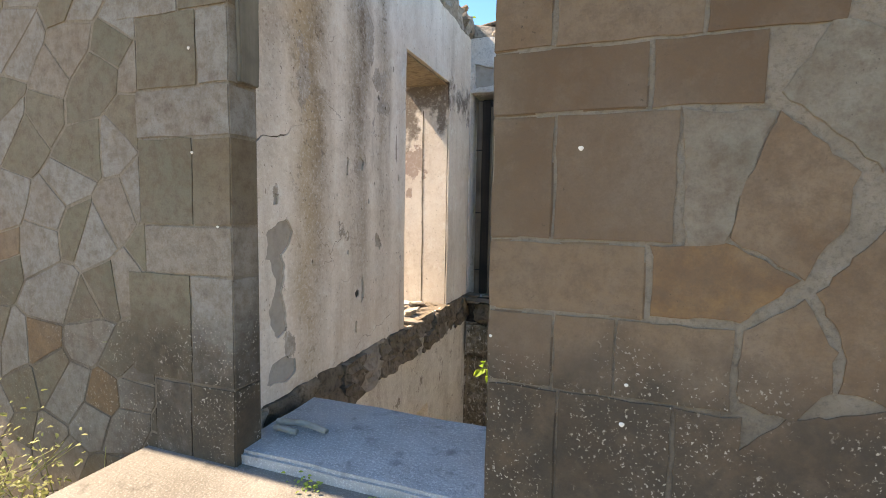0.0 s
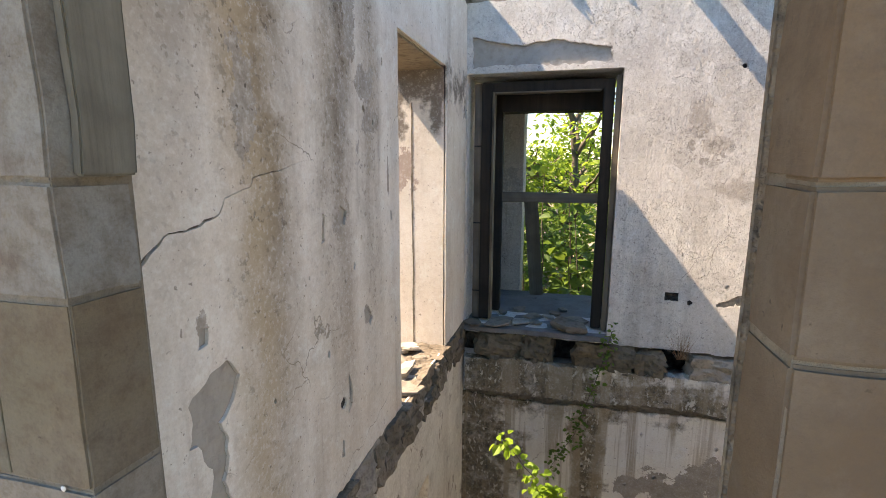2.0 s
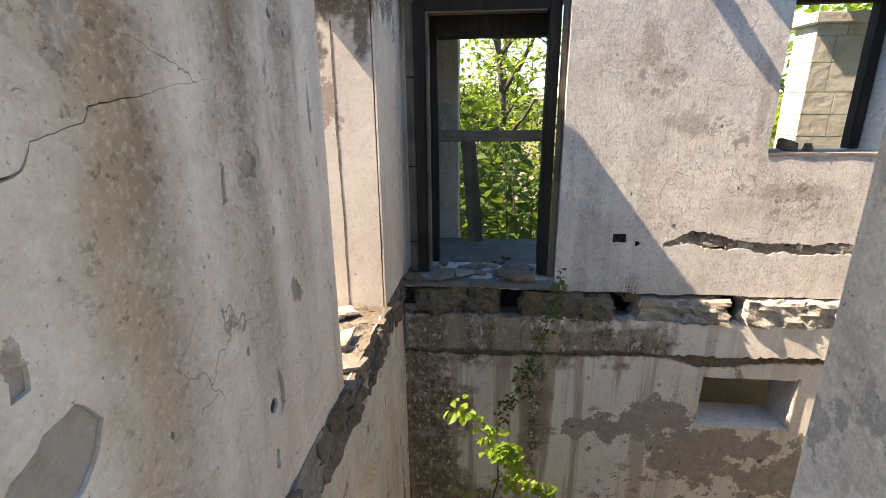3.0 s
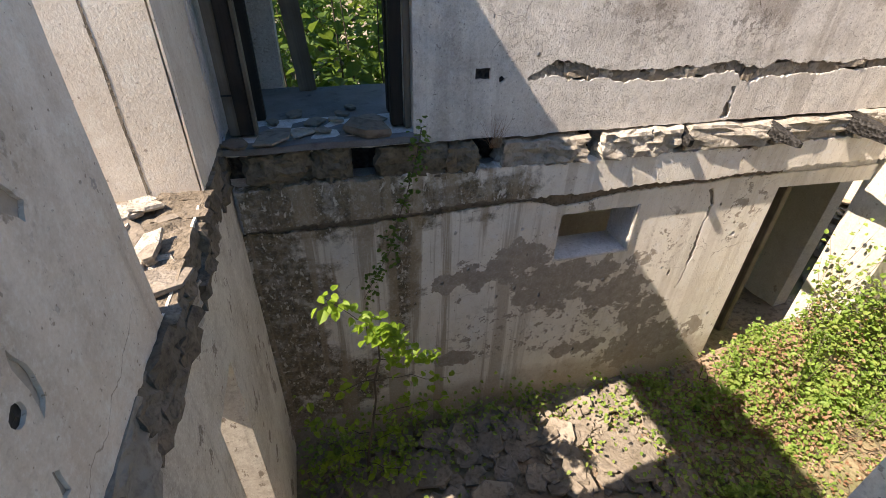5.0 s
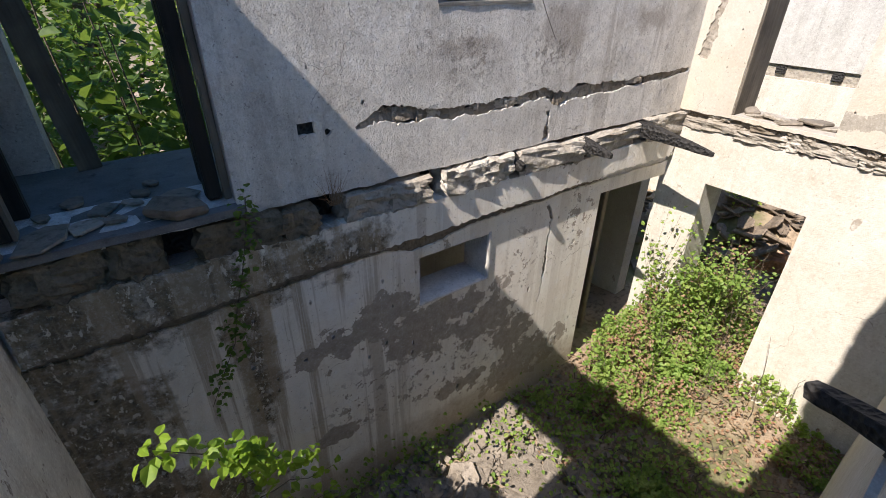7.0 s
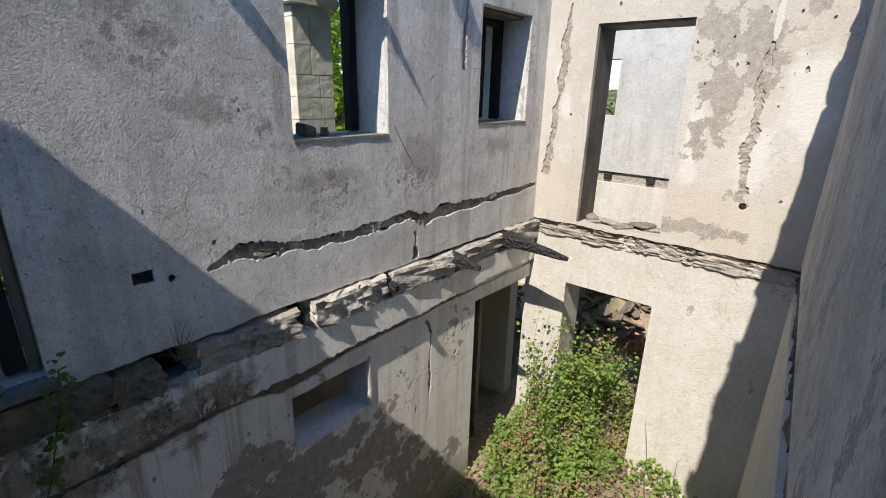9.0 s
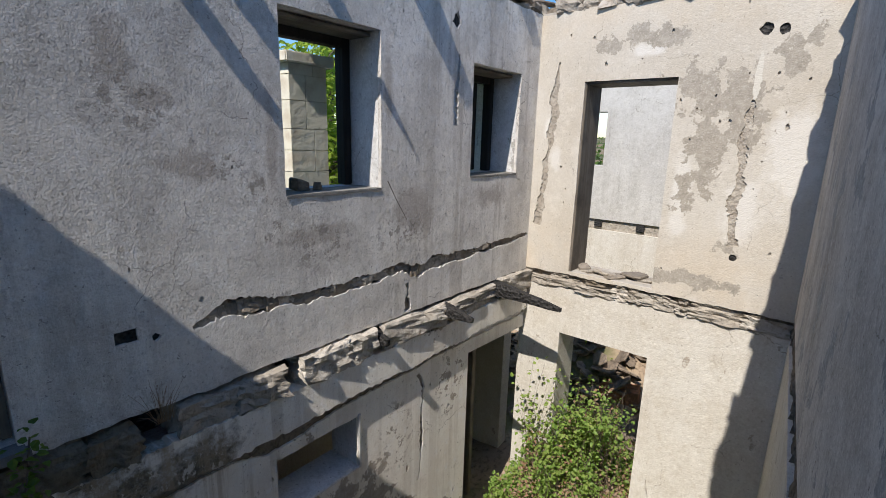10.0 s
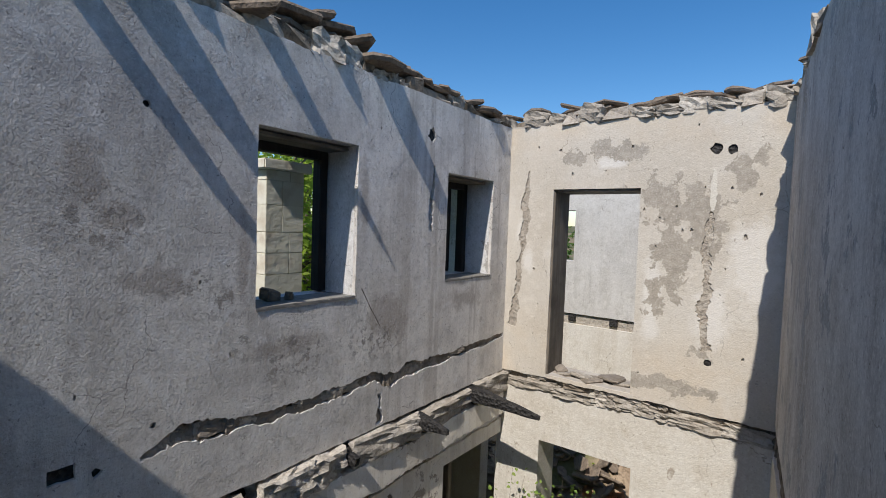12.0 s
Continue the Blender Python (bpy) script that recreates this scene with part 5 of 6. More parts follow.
LEFT = [(-0.6, 0.03, (-1.95, -1.62, -1.375)), (0.03, 0.365, (-1.80, -1.60, -1.375)), (0.365, 0.815, (-1.93, -1.59, -1.375)), (0.815, 1.015, (-1.83, -1.375)), (1.015, 1.36, (-1.85, -1.565, -1.375)), (1.36, 1.555, (-1.86, -1.375)),
        (1.555, 1.84, (-1.845, -1.53, -1.375)), (1.84, 2.1, (-1.95, -1.62, -1.375)), (2.1, 2.42, (-1.8, -1.375)), (2.42, 2.75, (-1.95, -1.5, -0.9)), (2.75, 3.05, (-1.8, -1.3, -0.9))]
k = 0
for table in (RIGHT, LEFT):
    for z0, z1, joints in table:
        for a, b in zip(joints, joints[1:]):
            k += 1
            if (a == -0.352 or b == -1.375) and -0.1 < z0 < 2.3:
                # corner block, which turns into the doorway
                g0, g1 = (a - 0.003, b - 0.003) if a == -0.352 else (a + 0.003, b + 0.003)
                box("stone", g0, g1, YS_OUT - 0.001, YS_MID - 0.004, max(z0, 0.03) + 0.0025, z1 - 0.0025, M_FACADE, wall_s, 0.005, 0.005, 7)
            else:
                lay(ragged(rect(a, b, z0, z1), 0.05, 0.006, k), k, 0.0032, 0.0045)
right_edge = {(z0, z1): j[-1] for z0, z1, j in RIGHT}
# the large quarry stones next to the dressed blocks, in thick joints
QUARRY = [(M_PALESTONE, [(0.17, 1.37), (0.375, 1.35), (0.285, 1.03), (0.195, 1.02)]),
          (M_BROWNSTONE, [(0.395, 1.345), (0.56, 1.2), (0.545, 1.08), (0.47, 0.945), (0.31, 1.04), (0.325, 1.15)]),
          (M_RUSTSTONE, [(0.115, 1.0), (0.28, 1.015), (0.45, 0.93), (0.33, 0.815), (0.125, 0.815)]),
          (M_BROWNSTONE, [(0.355, 0.78), (0.475, 0.87), (0.55, 0.75), (0.545, 0.65), (0.475, 0.565), (0.355, 0.60)]),
          (M_PALESTONE, [(0.405, 1.41), (0.50, 1.575), (0.78, 1.46), (0.61, 1.22)]),
          (M_BROWNSTONE, [(0.57, 0.77), (0.51, 0.895), (0.68, 1.12), (0.85, 0.95), (0.72, 0.62), (0.57, 0.66)]),
          (M_FACADE, [(0.30, 0.38), (0.46, 0.545), (0.66, 0.60), (0.74, 0.35), (0.50, 0.15), (0.31, 0.16)])]
for mat, poly in QUARRY:
    k += 1
    mu, mv = sum(p[0] for p in poly) / len(poly), sum(p[1] for p in poly) / len(poly)
    lay(ragged([(mu + (u - mu) * 1.09, mv + (v - mv) * 1.09) for u, v in poly], 0.03, 0.011, k), k, 0.001, 0.0045, mat)
for poly in rubble_field(-0.2, 2.3, -0.6, 3.05, 0.33, 3):
    k += 1
    edge = 9.0
    # stay clear of the dressed blocks over the whole height of the stone
    lo, hi = min(p[1] for p in poly), max(p[1] for p in poly)
    for (a, b), e in right_edge.items():
        if b > lo + 0.02 and a < hi - 0.02:
            edge = min(edge, e)
    poly = clip(poly, -1, 0, -edge)
    # and of the quarry stones
    if len(poly) >= 3 and lo < 1.58 and hi > 0.15:
        poly = clip(poly, -1, 0, -0.88) if hi > 0.62 else clip(poly, -1, 0, -0.76)
    if len(poly) >= 3:
        lay(poly, k, 0.0055, random.Random(k).uniform(0.001, 0.0045))
for poly in rubble_field(-4.6, -1.5, -1.0, 3.05, 0.22, 9):
    k += 1
    edge = -9.0
    lo, hi = min(p[1] for p in poly), max(p[1] for p in poly)
    for a, b, j in LEFT:
        if b > lo + 0.02 and a < hi - 0.02:
            edge = max(edge, j[0])
    poly = clip(poly, 1, 0, edge)
    if len(poly) >= 3:
        lay(poly, k, 0.0045, random.Random(k).uniform(0.001, 0.0035))

# unseen slab added over the view to keep the sun off the front
shade_slab = structure(box("trim_eaves", -5.2, 2.2, 1.05, YS_OUT - 0.002, 2.96, 3.08, M_CORE, None, 0.01), "unseen stone slab added to keep sun off the front")
# what is left of the timber lining on the jamb
strip = tagged(box("jamb_strip", -0.362, -0.345, 1.571, 1.588, 0.07, 2.44, M_BROWN, None, 0.003, 0.004, 9), "split brown timber strip along the doorway jamb", "wood strip")


board = tagged(box("jamb_board", -1.3705, -1.352, 1.480, 1.588, 1.565, 2.42, M_SILVERWOOD, None, 0.004, 0.007, 8), "silvered split board left on the doorway jamb", "board")


# ---- growing things ----
class Foliage:
    """Gathers many small leaves and twigs into one mesh."""

    def __init__(self, seed):
        self.v, self.f, self.r = [], [], random.Random(seed)

    def leaf(self, p, size, way=None, wide=0.34, flat=0.0):
        r = self.r
        d = Vector(way) if way is not None else Vector((r.uniform(-1, 1), r.uniform(-1, 1), r.uniform(-0.7, 0.5)))
        d = (d + Vector((r.uniform(-0.5, 0.5), r.uniform(-0.5, 0.5), r.uniform(-0.4, 0.4)))).normalized()
        up = Vector((r.uniform(-0.7, 0.7), r.uniform(-0.7, 0.7), 1 + flat)).normalized()
        s = d.cross(up)
        s = s.normalized() if s.length > 0.05 else Vector((1, 0, 0))
        up = s.cross(d)
        L = size * r.uniform(0.65, 1.2)
        w = L * wide
        n = len(self.v)
        p = Vector(p)
        self.v += [p, p + d * L * 0.28 + s * w * 0.85 + up * w * 0.3, p + d * L * 0.66 + s * w * 0.75 + up * w * 0.22, p + d * L - up * L * 0.12,
                   p + d * L * 0.66 - s * w * 0.75 + up * w * 0.22, p + d * L * 0.28 - s * w * 0.85 + up * w * 0.3]
        self.f += [(n, n + 1, n + 2, n + 3), (n, n + 3, n + 4, n + 5)]

    def twig(self, pts, r0, r1, sides=5):
        base = len(self.v)
        for i, p in enumerate(pts):
            f = i / (len(pts) - 1)
            rad = r0 + (r1 - r0) * f
            d = (Vector(pts[min(i + 1, len(pts) - 1)]) - Vector(pts[max(i - 1, 0)])).normalized()
            a = d.cross(Vector((0.3, 0.9, 0.2))).normalized()
            b = d.cross(a)
            for j in range(sides):
                an = 6.2832 * j / sides
                self.v.append(Vector(p) + a * math.cos(an) * rad + b * math.sin(an) * rad)
        for i in range(len(pts) - 1):
            for j in range(sides):
                k, l = base + i * sides, base + (i + 1) * sides
                self.f.append((k + j, k + (j + 1) % sides, l + (j + 1) % sides, l + j))

    def mesh(self, name, mat, parent=None, smooth=False):
        return mesh_ob(name, self.v, self.f, mat, parent, smooth)


def bend(a, b, n, sag, r):
    a, b = Vector(a), Vector(b)
    return [a.lerp(b, i / n) + Vector((r.uniform(-sag, sag), r.uniform(-sag, sag), r.uniform(-sag, sag) + 4 * sag * (i / n) * (1 - i / n))) for i in range(n + 1)]


def tree(x, y, z0, height, spread, seed, label, mat, leaves=3200, size=0.13, airy=1.0, bare=0.35):
    root = tagged(new("tree"), label, "tree")
    r = random.Random(seed)
    wood_, crown = Foliage(seed), Foliage(seed + 1)
    top = Vector((x + r.uniform(-0.3, 0.3), y + r.uniform(-0.3, 0.3), z0 + height * 0.8))
    trunk = bend((x, y, z0 - 0.2), top, 7, 0.05 * height / 5, r)
    wood_.twig(trunk, height * 0.022, height * 0.006, 7)
    ends = []
    for k in range(9):
        f = bare + (1 - bare) * k / 9
        a = trunk[min(7, int(f * 7))]
        an = k * 2.4 + r.uniform(-0.4, 0.4)
        reach = spread * r.uniform(0.6, 1.05) * (1.1 - 0.45 * f)
        b = a + Vector((math.cos(an) * reach, math.sin(an) * reach, height * r.uniform(0.10, 0.26)))
        limb = bend(a, b, 5, 0.06, r)
        wood_.twig(limb, height * 0.009, height * 0.003)
        for q in range(5):
            c = limb[r.randint(2, 5)]
            e = c + Vector((r.uniform(-1, 1), r.uniform(-1, 1), r.uniform(-0.3, 0.9))) * spread * 0.36
            tw = bend(c, e, 3, 0.03, r)
            wood_.twig(tw, height * 0.003, height * 0.0012, 4)
            ends += tw[1:]
    for i in range(leaves):
        e = ends[r.randrange(len(ends))]
        o = Vector((r.gauss(0, 1), r.gauss(0, 1), r.gauss(0, 0.8))) * spread * 0.13 * airy
        crown.leaf(e + o, size)
    wood_.mesh("branches", M_BARK, root, True)
    crown.mesh("crown", mat, root)
    return root


M_YELLOW = leaf_mat("sunny_leaf", (0.20, 0.28, 0.035), (0.27, 0.34, 0.05), (0.14, 0.22, 0.035), 0.55)
tree(-0.6, 12.6, -2.4, 7.2, 2.1, 11, "airy young tree with light green leaflets", M_YELLOW, 1500, 0.17, 1.6, 0.42)
for i, (x, y, h, s) in enumerate(((-2.6, 11.5, 4.3, 1.7), (0.9, 10.2, 3.5, 1.5), (-0.9, 14.5, 4.6, 2.2), (2.2, 12.5, 4.4, 1.9), (-5.0, 15.5, 4.8, 2.2))):
    tree(x, y, -3.0 + 0.12 * max(0, y - 6), h, s, 20 + 3 * i, "dense green tree behind the loggia", M_TREE, 4200, 0.15, 1.2, 0.15)
for i, (x, y, h, s) in enumerate(((4.6, 9.8, 6.6, 1.8), (6.6, 11.5, 7.4, 2.1), (3.3, 12.2, 5.8, 1.6), (9.4, 13.0, 7.0, 2.2), (8.0, 9.6, 6.2, 1.8))):
    tree(x, y, -3.0 + 0.12 * max(0, y - 6), h, s, 60 + 3 * i, "sunlit yellow-green tree outside the windows", M_YELLOW, 4200, 0.15, 1.2, 0.2)

# hidden trees added to shade the growth outside the north doorway
for i, (x, y) in enumerate(((-4.4, 8.3), (-4.8, 10.4))):
    tree(x, y, -3.0, 8.4, 2.2, 95 + 3 * i, "unseen dense tree added west of the loggia for shade", M_TREE, 5200, 0.17, 1.2, 0.3)
# broad-leaved plant rooted below the loggia edge
fig = tagged(new("broad_leaf_plant"), "dark green broad-leaved shrub by the doorway", "shrub")
fl, fs = Foliage(81), Foliage(82)
for k in range(11):
    a = Vector((-1.2 + 0.16 * k, 7.25, -3.2))
    b = Vector((-1.55 + 0.2 * k + fl.r.uniform(-0.2, 0.2), 7.1 + fl.r.uniform(-0.2, 0.5), 0.6 + fl.r.uniform(-0.2, 1.0)))
    st = bend(a, b, 8, 0.05, fl.r)
    fs.twig(st, 0.022, 0.006)
    for i in range(40):
        p = st[fl.r.randint(4, 8)] + Vector((fl.r.gauss(0, 0.13), fl.r.gauss(0, 0.13), fl.r.gauss(0, 0.12)))
        fl.leaf(p, 0.17, None, 0.5)
fs.mesh("stems", M_BARK, fig, True)
fl.mesh("leaves", M_FIG, fig)
under = Foliage(83)
for i in range(11000):
    x, y = under.r.uniform(-3, 3.2), under.r.uniform(7.1, 10.5)
    h = 2.7 + 1.2 * noise.noise((x * 0.9, y * 0.9, 3)) + 0.25 * (y - 7.3)
    under.leaf((x, y, -3.2 + h * math.sqrt(under.r.random()) + 0.6), 0.13)
tagged(under.mesh("undergrowth", M_FIG), "thick sunlit undergrowth outside the house", "undergrowth", kind="stuff")
rock_wall = tagged(new("dry_stone_wall"), "low wall of stacked grey stone plates", "stone wall")
for j in range(9):
    for i in range(9):
        place("stone", BAND_PALE[(i + j) % 4], pose(-2.6 + 0.26 * i + 0.1 * (j % 2), 9.2 + 0.1 * j, -2.6 + 0.26 * j, 0, 0, (i * 37) % 9), rock_wall, (0.26, 0.4, 0.26))

# wooded slope far off
wr = Foliage(90)
for i in range(900):
    an, far_ = wr.r.uniform(-1.2, 2.9), wr.r.uniform(45, 260)
    x, y = math.cos(an) * far_, math.sin(an) * far_
    z, s = land(x, y), wr.r.uniform(0.8, 2.2)
    for k in range(16):
        wr.leaf((x + wr.r.gauss(0, s * 0.5), y + wr.r.gauss(0, s * 0.5), z + abs(wr.r.gauss(0.3, 0.7)) * s), s * 0.6, None, 0.45)
tagged(wr.mesh("far_woods", M_FIG), "dark scrub and trees on the far slope", "woods", kind="stuff")


# brambles in the sunny end of the room
def mound(x, y):
    h = 0.16 + 0.12 * noise.noise((x * 1.7, y * 1.7, 1))
    h += (1.55 + 0.5 * noise.noise((x * 3, y * 3, 12))) * math.exp(-((x - 5.05) / 0.7) ** 2 - ((y - 4.28) / 0.42) ** 2)
    h += (0.85 + 0.6 * noise.noise((x * 3.5, y * 3.5, 15))) * math.exp(-((x - 4.2) / 0.45) ** 2 - ((y - 4.55) / 0.5) ** 2)
    h += 0.75 * math.exp(-((x - 4.3) / 0.35) ** 2 - ((y - 3.15) / 0.28) ** 2)
    h += 0.55 * math.exp(-((x - 3.5) / 0.5) ** 2 - ((y - 4.4) / 0.6) ** 2)
    return h


br, dry, canes = Foliage(101), Foliage(102), Foliage(103)
count = 0
while count < 19000:
    x, y = br.r.uniform(1.9, 6.0), br.r.uniform(2.35, 5.05)
    if 4.62 < x < 5.1 and not 3.6 < y < 4.56:
        continue
    if x > 4.6 and y < 3.5:
        continue
    patch = noise.noise((x * 1.3, y * 1.3, 5)) + (0.45 if x > 3.3 and y > 3.6 else 0) + (0.8 if x > 4.5 else 0) - (0.35 if x < 2.5 else 0) - (0.8 if x < 2.25 else 0)
    if patch < 0.12 + 0.12 * noise.noise((x * 4, y * 4, 2)) and br.r.random() < 0.95:
        continue
    h = mound(x, y) * (0.75 + 0.7 * noise.noise((x * 4, y * 4, 20)))
    z = land(x, y) + h * br.r.uniform(0.35 if h > 0.4 else 0.1, 1.08)
    if noise.noise((x * 2.1, y * 2.1, 8)) > -0.02 and br.r.random() < 0.55:
        dry.leaf((x, y, z), 0.05)
    else:
        br.leaf((x, y, z), 0.052, None, 0.42)
    count += 1
for i in range(2600):
    x, y = dry.r.uniform(1.6, 4.5), dry.r.uniform(2.35, 5.0)
    dry.leaf((x, y, land(x, y) + dry.r.uniform(0.005, 0.05)), 0.055, None, 0.35, 2)
for i in range(110):
    x, y = canes.r.uniform(2.6, 5.6), canes.r.uniform(2.5, 4.9)
    if x > 4.6:
        y = canes.r.uniform(3.7, 4.5)
    b = (min(x + canes.r.uniform(-0.5, 0.5), 4.5 if x < 4.6 else 6), y + canes.r.uniform(-0.4, 0.2), land(x, y) + mound(x, y) * 1.05 + 0.06)
    canes.twig(bend((x, y, land(x, y) - 0.02), b, 5, 0.05, canes.r), 0.005, 0.002, 4)
# sprays that climb the sunny jamb
for k in range(13):
    a = Vector((4.35, 4.75, -2.6))
    b = Vector((4.45 + br.r.uniform(-0.25, 0.1), 4.4 + br.r.uniform(-0.1, 0.6), -1.25 + br.r.uniform(-0.7, 0.35)))
    st = bend(a, b, 6, 0.05, br.r)
    canes.twig(st, 0.004, 0.0015, 4)
    for i in range(18):
        br.leaf(st[br.r.randint(2, 6)] + Vector((br.r.gauss(0, 0.06), br.r.gauss(0, 0.06), br.r.gauss(0, 0.05))), 0.055, None, 0.42)
for k in range(16):
    a = Vector((4.9, 4.1 + br.r.uniform(-0.3, 0.35), -2.3))
    b = a + Vector((br.r.uniform(-0.6, 0.5), br.r.uniform(-0.35, 0.3), br.r.uniform(0.35, 0.95)))
    b.y = max(3.64, min(4.5, b.y))
    st = bend(a, b, 6, 0.06, br.r)
    canes.twig(st, 0.004, 0.0015, 4)
    for i in range(24):
        br.leaf(st[br.r.randint(2, 6)] + Vector((br.r.gauss(0, 0.06), br.r.gauss(0, 0.05), br.r.gauss(0, 0.05))), 0.06, None, 0.42)
tagged(br.mesh("brambles", M_BRAMBLE), "bright green bramble thicket on the room's floor", "brambles", kind="stuff")
tagged(dry.mesh("dry_leaves", M_DRY), "withered brown leaves among the brambles", "leaf litter", kind="stuff")
tagged(canes.mesh("bramble_canes", M_BARK), "thin brown bramble canes", "brambles", kind="stuff")

# slender sapling that reaches up into the light of the west doorway
sap = tagged(new("sapling"), "slender sapling with bright lit top leaves", "sapling")
sl, ss = Foliage(111), Foliage(112)
stem = bend((-0.85, 4.55, GROUND - 0.05), (-0.68, 4.02, -0.75), 9, 0.02, sl.r)
ss.twig(stem, 0.014, 0.006, 6)
sprays = [(stem[9], (-0.95, 3.78, -0.22), 44), (stem[9], (-0.6, 3.95, -0.72), 52), (stem[9], (-0.5, 4.06, -0.92), 44), (stem[8], (-0.30, 4.20, -1.20), 46), (stem[7], (-0.10, 4.52, -1.85), 18), (stem[7], (-1.15, 4.1, -1.35), 18),
          (stem[5], (-0.15, 4.5, -2.1), 26), (stem[4], (-1.25, 4.6, -2.25), 26), (stem[3], (-0.1, 4.75, -2.5), 30), (stem[3], (-1.35, 4.4, -2.6), 30), (stem[2], (-0.4, 4.2, -2.75), 30)]
for a, b, n in sprays:
    tw = bend(a, b, 6, 0.02, sl.r)
    ss.twig(tw, 0.004, 0.0015, 4)
    for i in range(n):
        p = tw[sl.r.randint(1, 6)]
        sl.leaf(p + Vector((sl.r.gauss(0, 0.035), sl.r.gauss(0, 0.035), sl.r.gauss(0, 0.03))), 0.068, None, 0.42)
ss.mesh("stem", M_BARK, sap, True)
sl.mesh("leaves", M_SAPLING, sap)
# shade plants at the foot of the walls
sh = Foliage(121)
for cx, cy, s, n in ((-1.1, 4.7, 0.35, 500), (-0.4, 4.75, 0.4, 420), (1.0, 4.95, 0.22, 170), (1.75, 4.9, 0.3, 130), (2.5, 4.4, 0.5, 700), (2.4, 3.4, 0.5, 700), (2.6, 2.8, 0.4, 400), (0.4, 4.95, 0.25, 120)):
    for i in range(n):
        x, y = sh.r.gauss(cx, s), min(5.05, sh.r.gauss(cy, s * 0.6))
        if x > XW + 0.05:
            sh.leaf((x, y, land(x, y) + abs(sh.r.gauss(0.08, 0.18)) * (1.6 if cx < 0 else 1)), 0.055, None, 0.4)
tagged(sh.mesh("shade_weeds", M_BRAMBLE), "low weeds in the shade at the wall's foot", "weeds", kind="stuff")
# creeper that hangs from the doorway sill down the wall
cr, cs = Foliage(131), Foliage(132)
path = [(-0.20, 4.98, 0.20), (-0.24, 4.94, 0.02), (-0.32, 4.96, -0.30), (-0.40, 5.0, -0.58), (-0.46, 4.98, -0.80), (-0.58, 4.96, -1.0), (-0.70, 4.94, -1.22)]
vine = tagged(new("creeper"), "thin green creeper hanging down the damp wall", "creeper")
cs.twig(path, 0.004, 0.002, 4)
for i in range(210):
    f = cr.r.random() * (len(path) - 1.001)
    p = Vector(path[int(f)]).lerp(Vector(path[int(f) + 1]), f % 1)
    cr.leaf(p + Vector((cr.r.gauss(0, 0.035), -abs(cr.r.gauss(0, 0.02)), cr.r.gauss(0, 0.05))), 0.042, None, 0.45)
cs.mesh("stem", M_BARK, vine)
cr.mesh("leaves", M_FIG, vine)
# dry tuft on the course by the socket, and a twig caught by the window
tuft = Foliage(141)
for i in range(40):
    p = Vector((0.35 + tuft.r.gauss(0, 0.02), 4.99, 0.0))
    q = p + Vector((tuft.r.gauss(0, 0.06), -abs(tuft.r.gauss(0, 0.04)), tuft.r.uniform(0.08, 0.3)))
    tuft.twig([p, p.lerp(q, 0.5) + Vector((0, 0, 0.02)), q], 0.0018, 0.0006, 3)
tagged(tuft.mesh("grass_tuft", M_DRY), "dry grass tuft rooted in a joist socket", "grass")
tw = Foliage(142)
tw.twig([(2.16, 5.06, 1.24), (2.26, 5.06, 1.08), (2.40, 5.075, 0.90)], 0.004, 0.002, 4)
tagged(tw.mesh("dry_twig", M_BARK), "thin dry twig caught on the window sill", "twig")


# ---- fallen roof plates ----
def heap(name, n, area, size, mat, label, seed, lift=0.0, tilt=16):
    r_ = random.Random(seed)
    v, f = [], []
    for i in range(n):
        me = slab_mesh("t", seed * 1000 + i, r_.uniform(*size), r_.uniform(0.02, 0.045), mat)
        x, y = r_.uniform(area[0], area[1]), r_.uniform(area[2], area[3])
        m = pose(x, y, land(x, y) + 0.02 + r_.uniform(0, lift), r_.gauss(0, tilt), r_.gauss(0, tilt), r_.uniform(0, 360))
        k = len(v)
        v += [m @ p.co for p in me.vertices]
        f += [tuple(k + j for j in p.vertices) for p in me.polygons]
        bpy.data.meshes.remove(me)
    return tagged(mesh_ob(name, v, f, mat), label, "rubble", kind="stuff")


heap("fallen_plates", 420, (-1.4, 2.3, 2.2, 5.0), (0.05, 0.17), M_SLATE, "broken dark roof plates strewn over the floor", 1, 0.06)
heap("small_rubble", 700, (-1.4, 3.2, 2.2, 5.05), (0.015, 0.05), M_SLATE, "small stone chips over the floor", 2, 0.05, 25)
heap("plate_heap", 420, (5.6, 9.0, 2.6, 7.5), (0.08, 0.26), M_TILE, "heap of fallen brown roof plates in the next room", 3, 0.15, 20)
r = random.Random(5)
for i in range(16):
    x, y = r.uniform(-0.6, 2.2), r.uniform(3.2, 4.9)
    tagged(place("roof_slab", slab_mesh("roof_slab", 400 + i, r.uniform(0.16, 0.26), 0.035, M_SLATE), pose(x, y, land(x, y) + 0.07, r.gauss(0, 9), r.gauss(0, 9), r.uniform(0, 360))), "large broken roof slab lying on the rubble floor", "roof slab", "fallen roof slabs")
tagged(place("fallen_slab", slab_mesh("fallen_slab", 433, 0.33, 0.05, M_SLATE), pose(1.78, 4.15, land(1.78, 4.15) + 0.1, -4, 5, 20)), "large flat stone slab lit by the sun on the floor", "roof slab", "fallen roof slabs")
red = tagged(place("earth_mound", stone_mesh("earth_mound", 77, 1, 1, 1, M_REDSOIL, 0.4), pose(6.9, 4.45, -2.45, 0, 12, 20), None, (0.9, 0.7, 0.45)), "mound of bare orange earth in the next room", "earth mound")
shrub = Foliage(151)
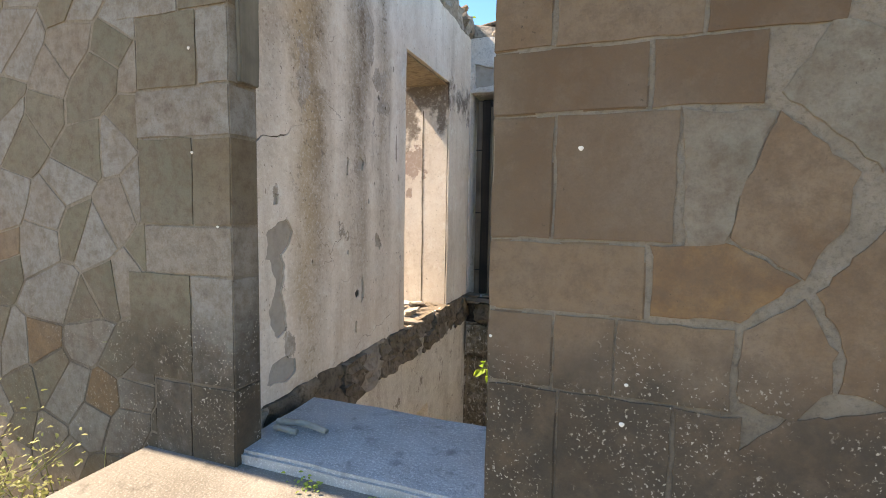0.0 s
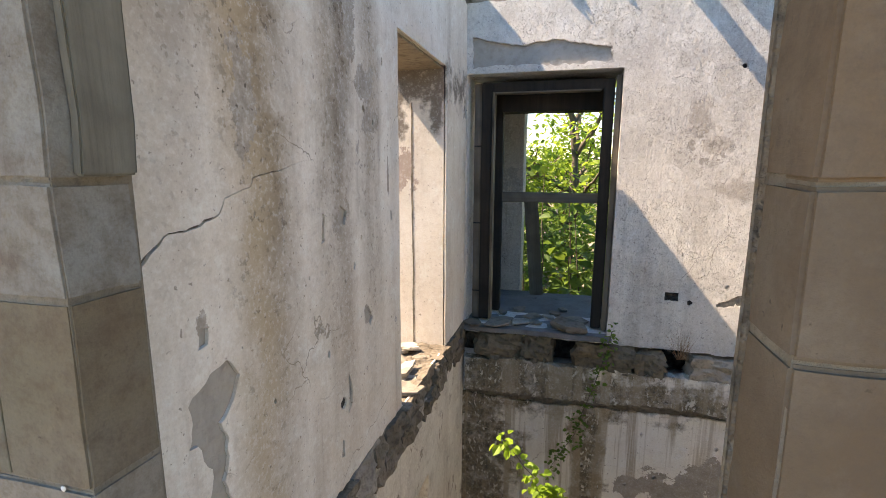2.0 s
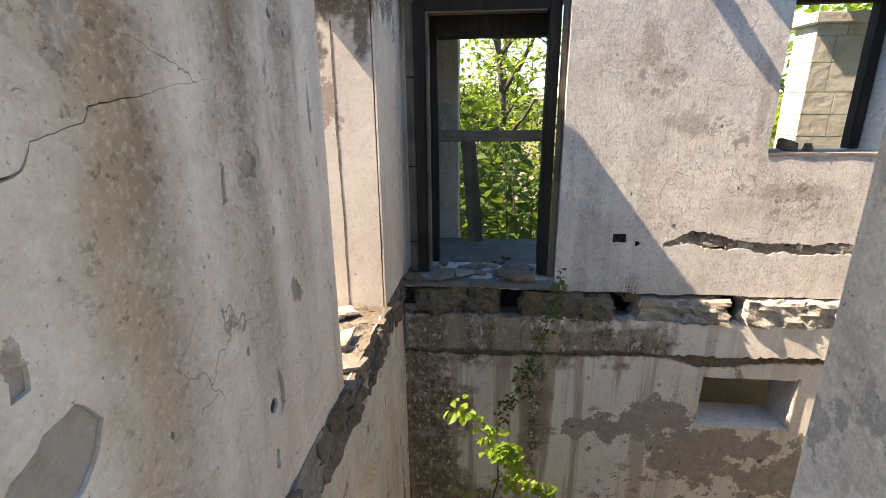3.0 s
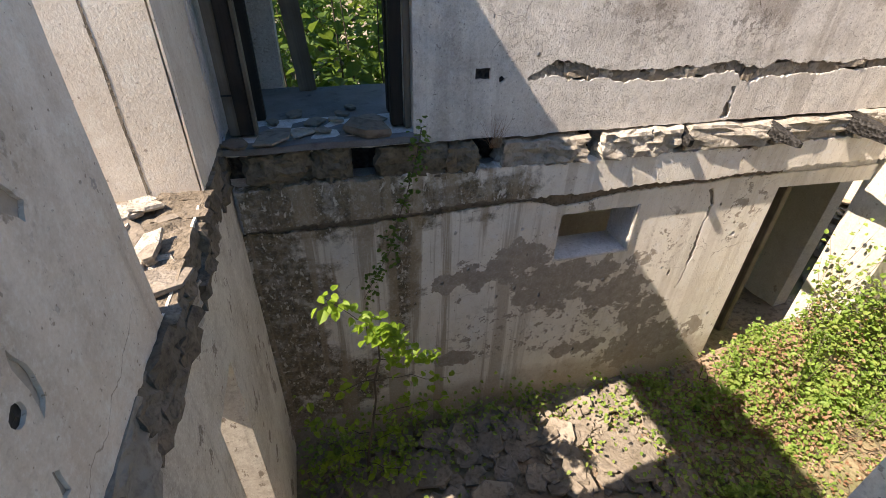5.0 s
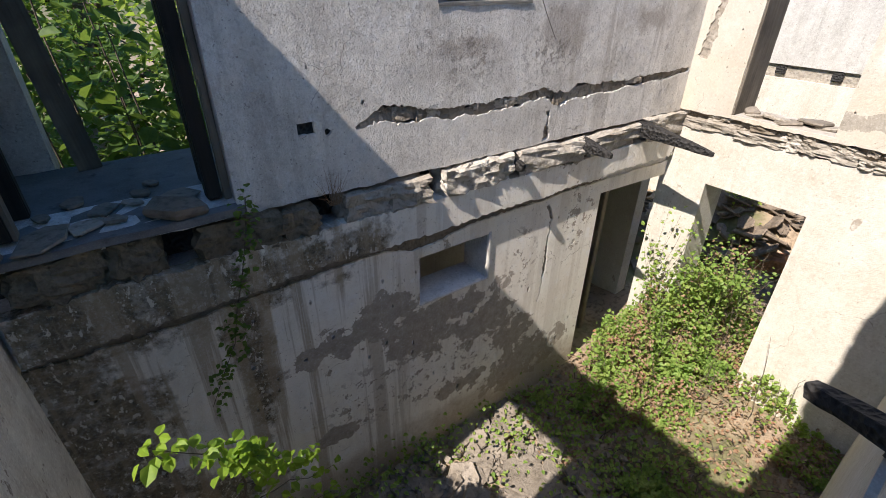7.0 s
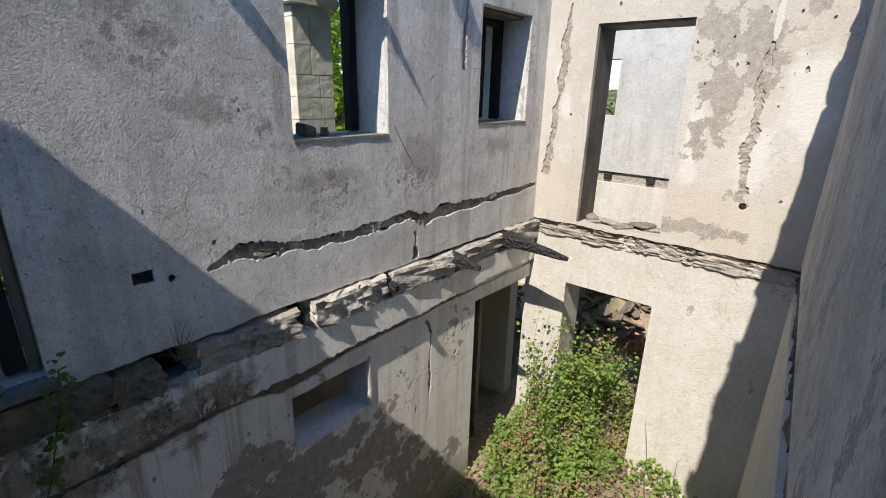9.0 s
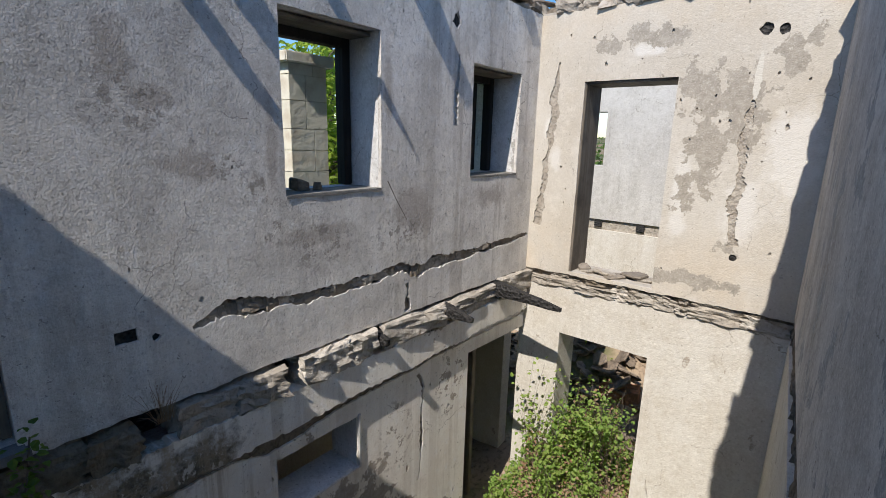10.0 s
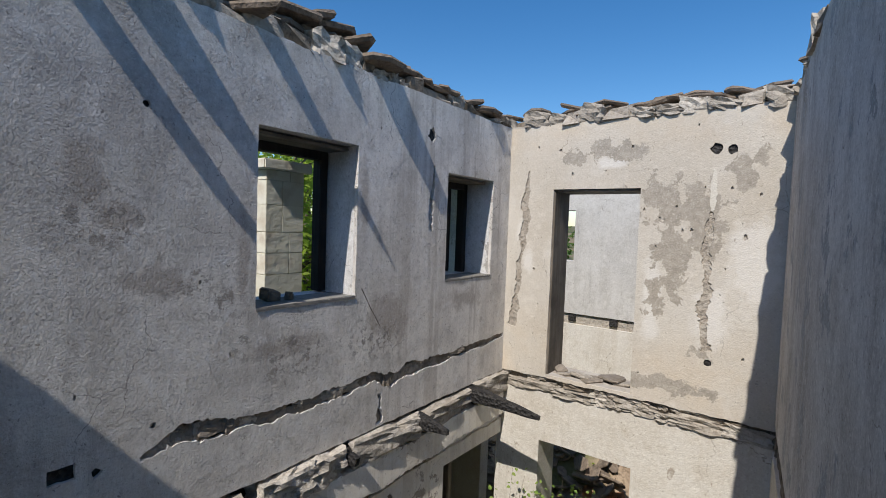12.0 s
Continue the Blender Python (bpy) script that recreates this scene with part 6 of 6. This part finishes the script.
for i in range(500):
    shrub.leaf((7.4 + shrub.r.gauss(0, 0.16), 5.05 + shrub.r.gauss(0, 0.16), -1.75 + shrub.r.gauss(0.1, 0.16)), 0.07)
tagged(shrub.mesh("shrub", M_YELLOW), "small yellow-green shrub on the rubble heap", "shrub")

# ---- plants by the landing ----
gsh = Nodes("white_shell")
M_SHELL = gsh.done(gsh.mix(gsh.noise(300, 2), (0.75, 0.73, 0.68), (0.6, 0.57, 0.5)), 0.5)
lp = Foliage(161)
for i in range(3000):
    x, y = -2.45 + lp.r.gauss(0, 0.28), 0.95 + lp.r.gauss(0, 0.3)
    if x < -1.95 and y < 1.4:
        lp.leaf((x, y, -0.5 + abs(lp.r.gauss(0.25, 0.22))), 0.028, None, 0.32)
for i in range(60):
    a = Vector((-2.4 + lp.r.gauss(0, 0.2), 0.95 + lp.r.gauss(0, 0.2), -0.6))
    lp.twig([a, a + Vector((lp.r.gauss(0, 0.1), lp.r.gauss(0, 0.1), 0.35)), a + Vector((lp.r.gauss(0, 0.2), lp.r.gauss(0, 0.2), 0.65))], 0.004, 0.0015, 4)
tagged(lp.mesh("shrub", M_LANDSHRUB), "pale green small-leaved shrub beside the landing", "shrub")
for i, (x, y) in enumerate(((-1.02, 1.44), (-0.72, 1.43), (-0.55, 1.44))):
    wd = Foliage(170 + i)
    for q in range(38):
        wd.leaf((x + wd.r.gauss(0, 0.035), y - abs(wd.r.gauss(0, 0.02)), 0.055 + abs(wd.r.gauss(0, 0.016))), 0.018, None, 0.35)
    tagged(wd.mesh("weed", M_BRAMBLE), "small green weeds in the joint of the landing", "weeds", kind="stuff")
for x, z, s in ((-0.093, 1.279, 0.008), (-1.56, 1.30, 0.007), (-0.345, 0.70, 0.006), (0.061, 0.597, 0.006), (-1.44, 1.012, 0.006), (0.054, 0.477, 0.008), (-1.563, 1.697, 0.007)):
    bm = bmesh.new()
    bmesh.ops.create_uvsphere(bm, u_segments=10, v_segments=6, radius=s)
    for v in bm.verts:
        v.co = Vector((v.co.x * (1 + 0.2 * math.sin(v.co.z / s * 2)), v.co.y * 0.35, v.co.z * 0.9))
    me = bpy.data.meshes.new("snail_shell")
    bm.to_mesh(me)
    bm.free()
    me.materials.append(M_SHELL)
    tagged(place("snail_shell", me, pose(x, YS_OUT - 0.001, z)), "tiny white snail shell stuck to the stone", "snail shell", "snail shells on the front")
rolled = Foliage(180)
rolled.twig([(-1.38, 1.70, 0.13), (-1.25, 1.73, 0.13), (-1.12, 1.70, 0.128)], 0.016, 0.012, 7)
rolled.twig([(-1.36, 1.66, 0.125), (-1.24, 1.655, 0.125)], 0.013, 0.012, 7)
tagged(rolled.mesh("plaster_roll", M_RENDER), "curled strip of grey lining lying on the threshold", "debris")
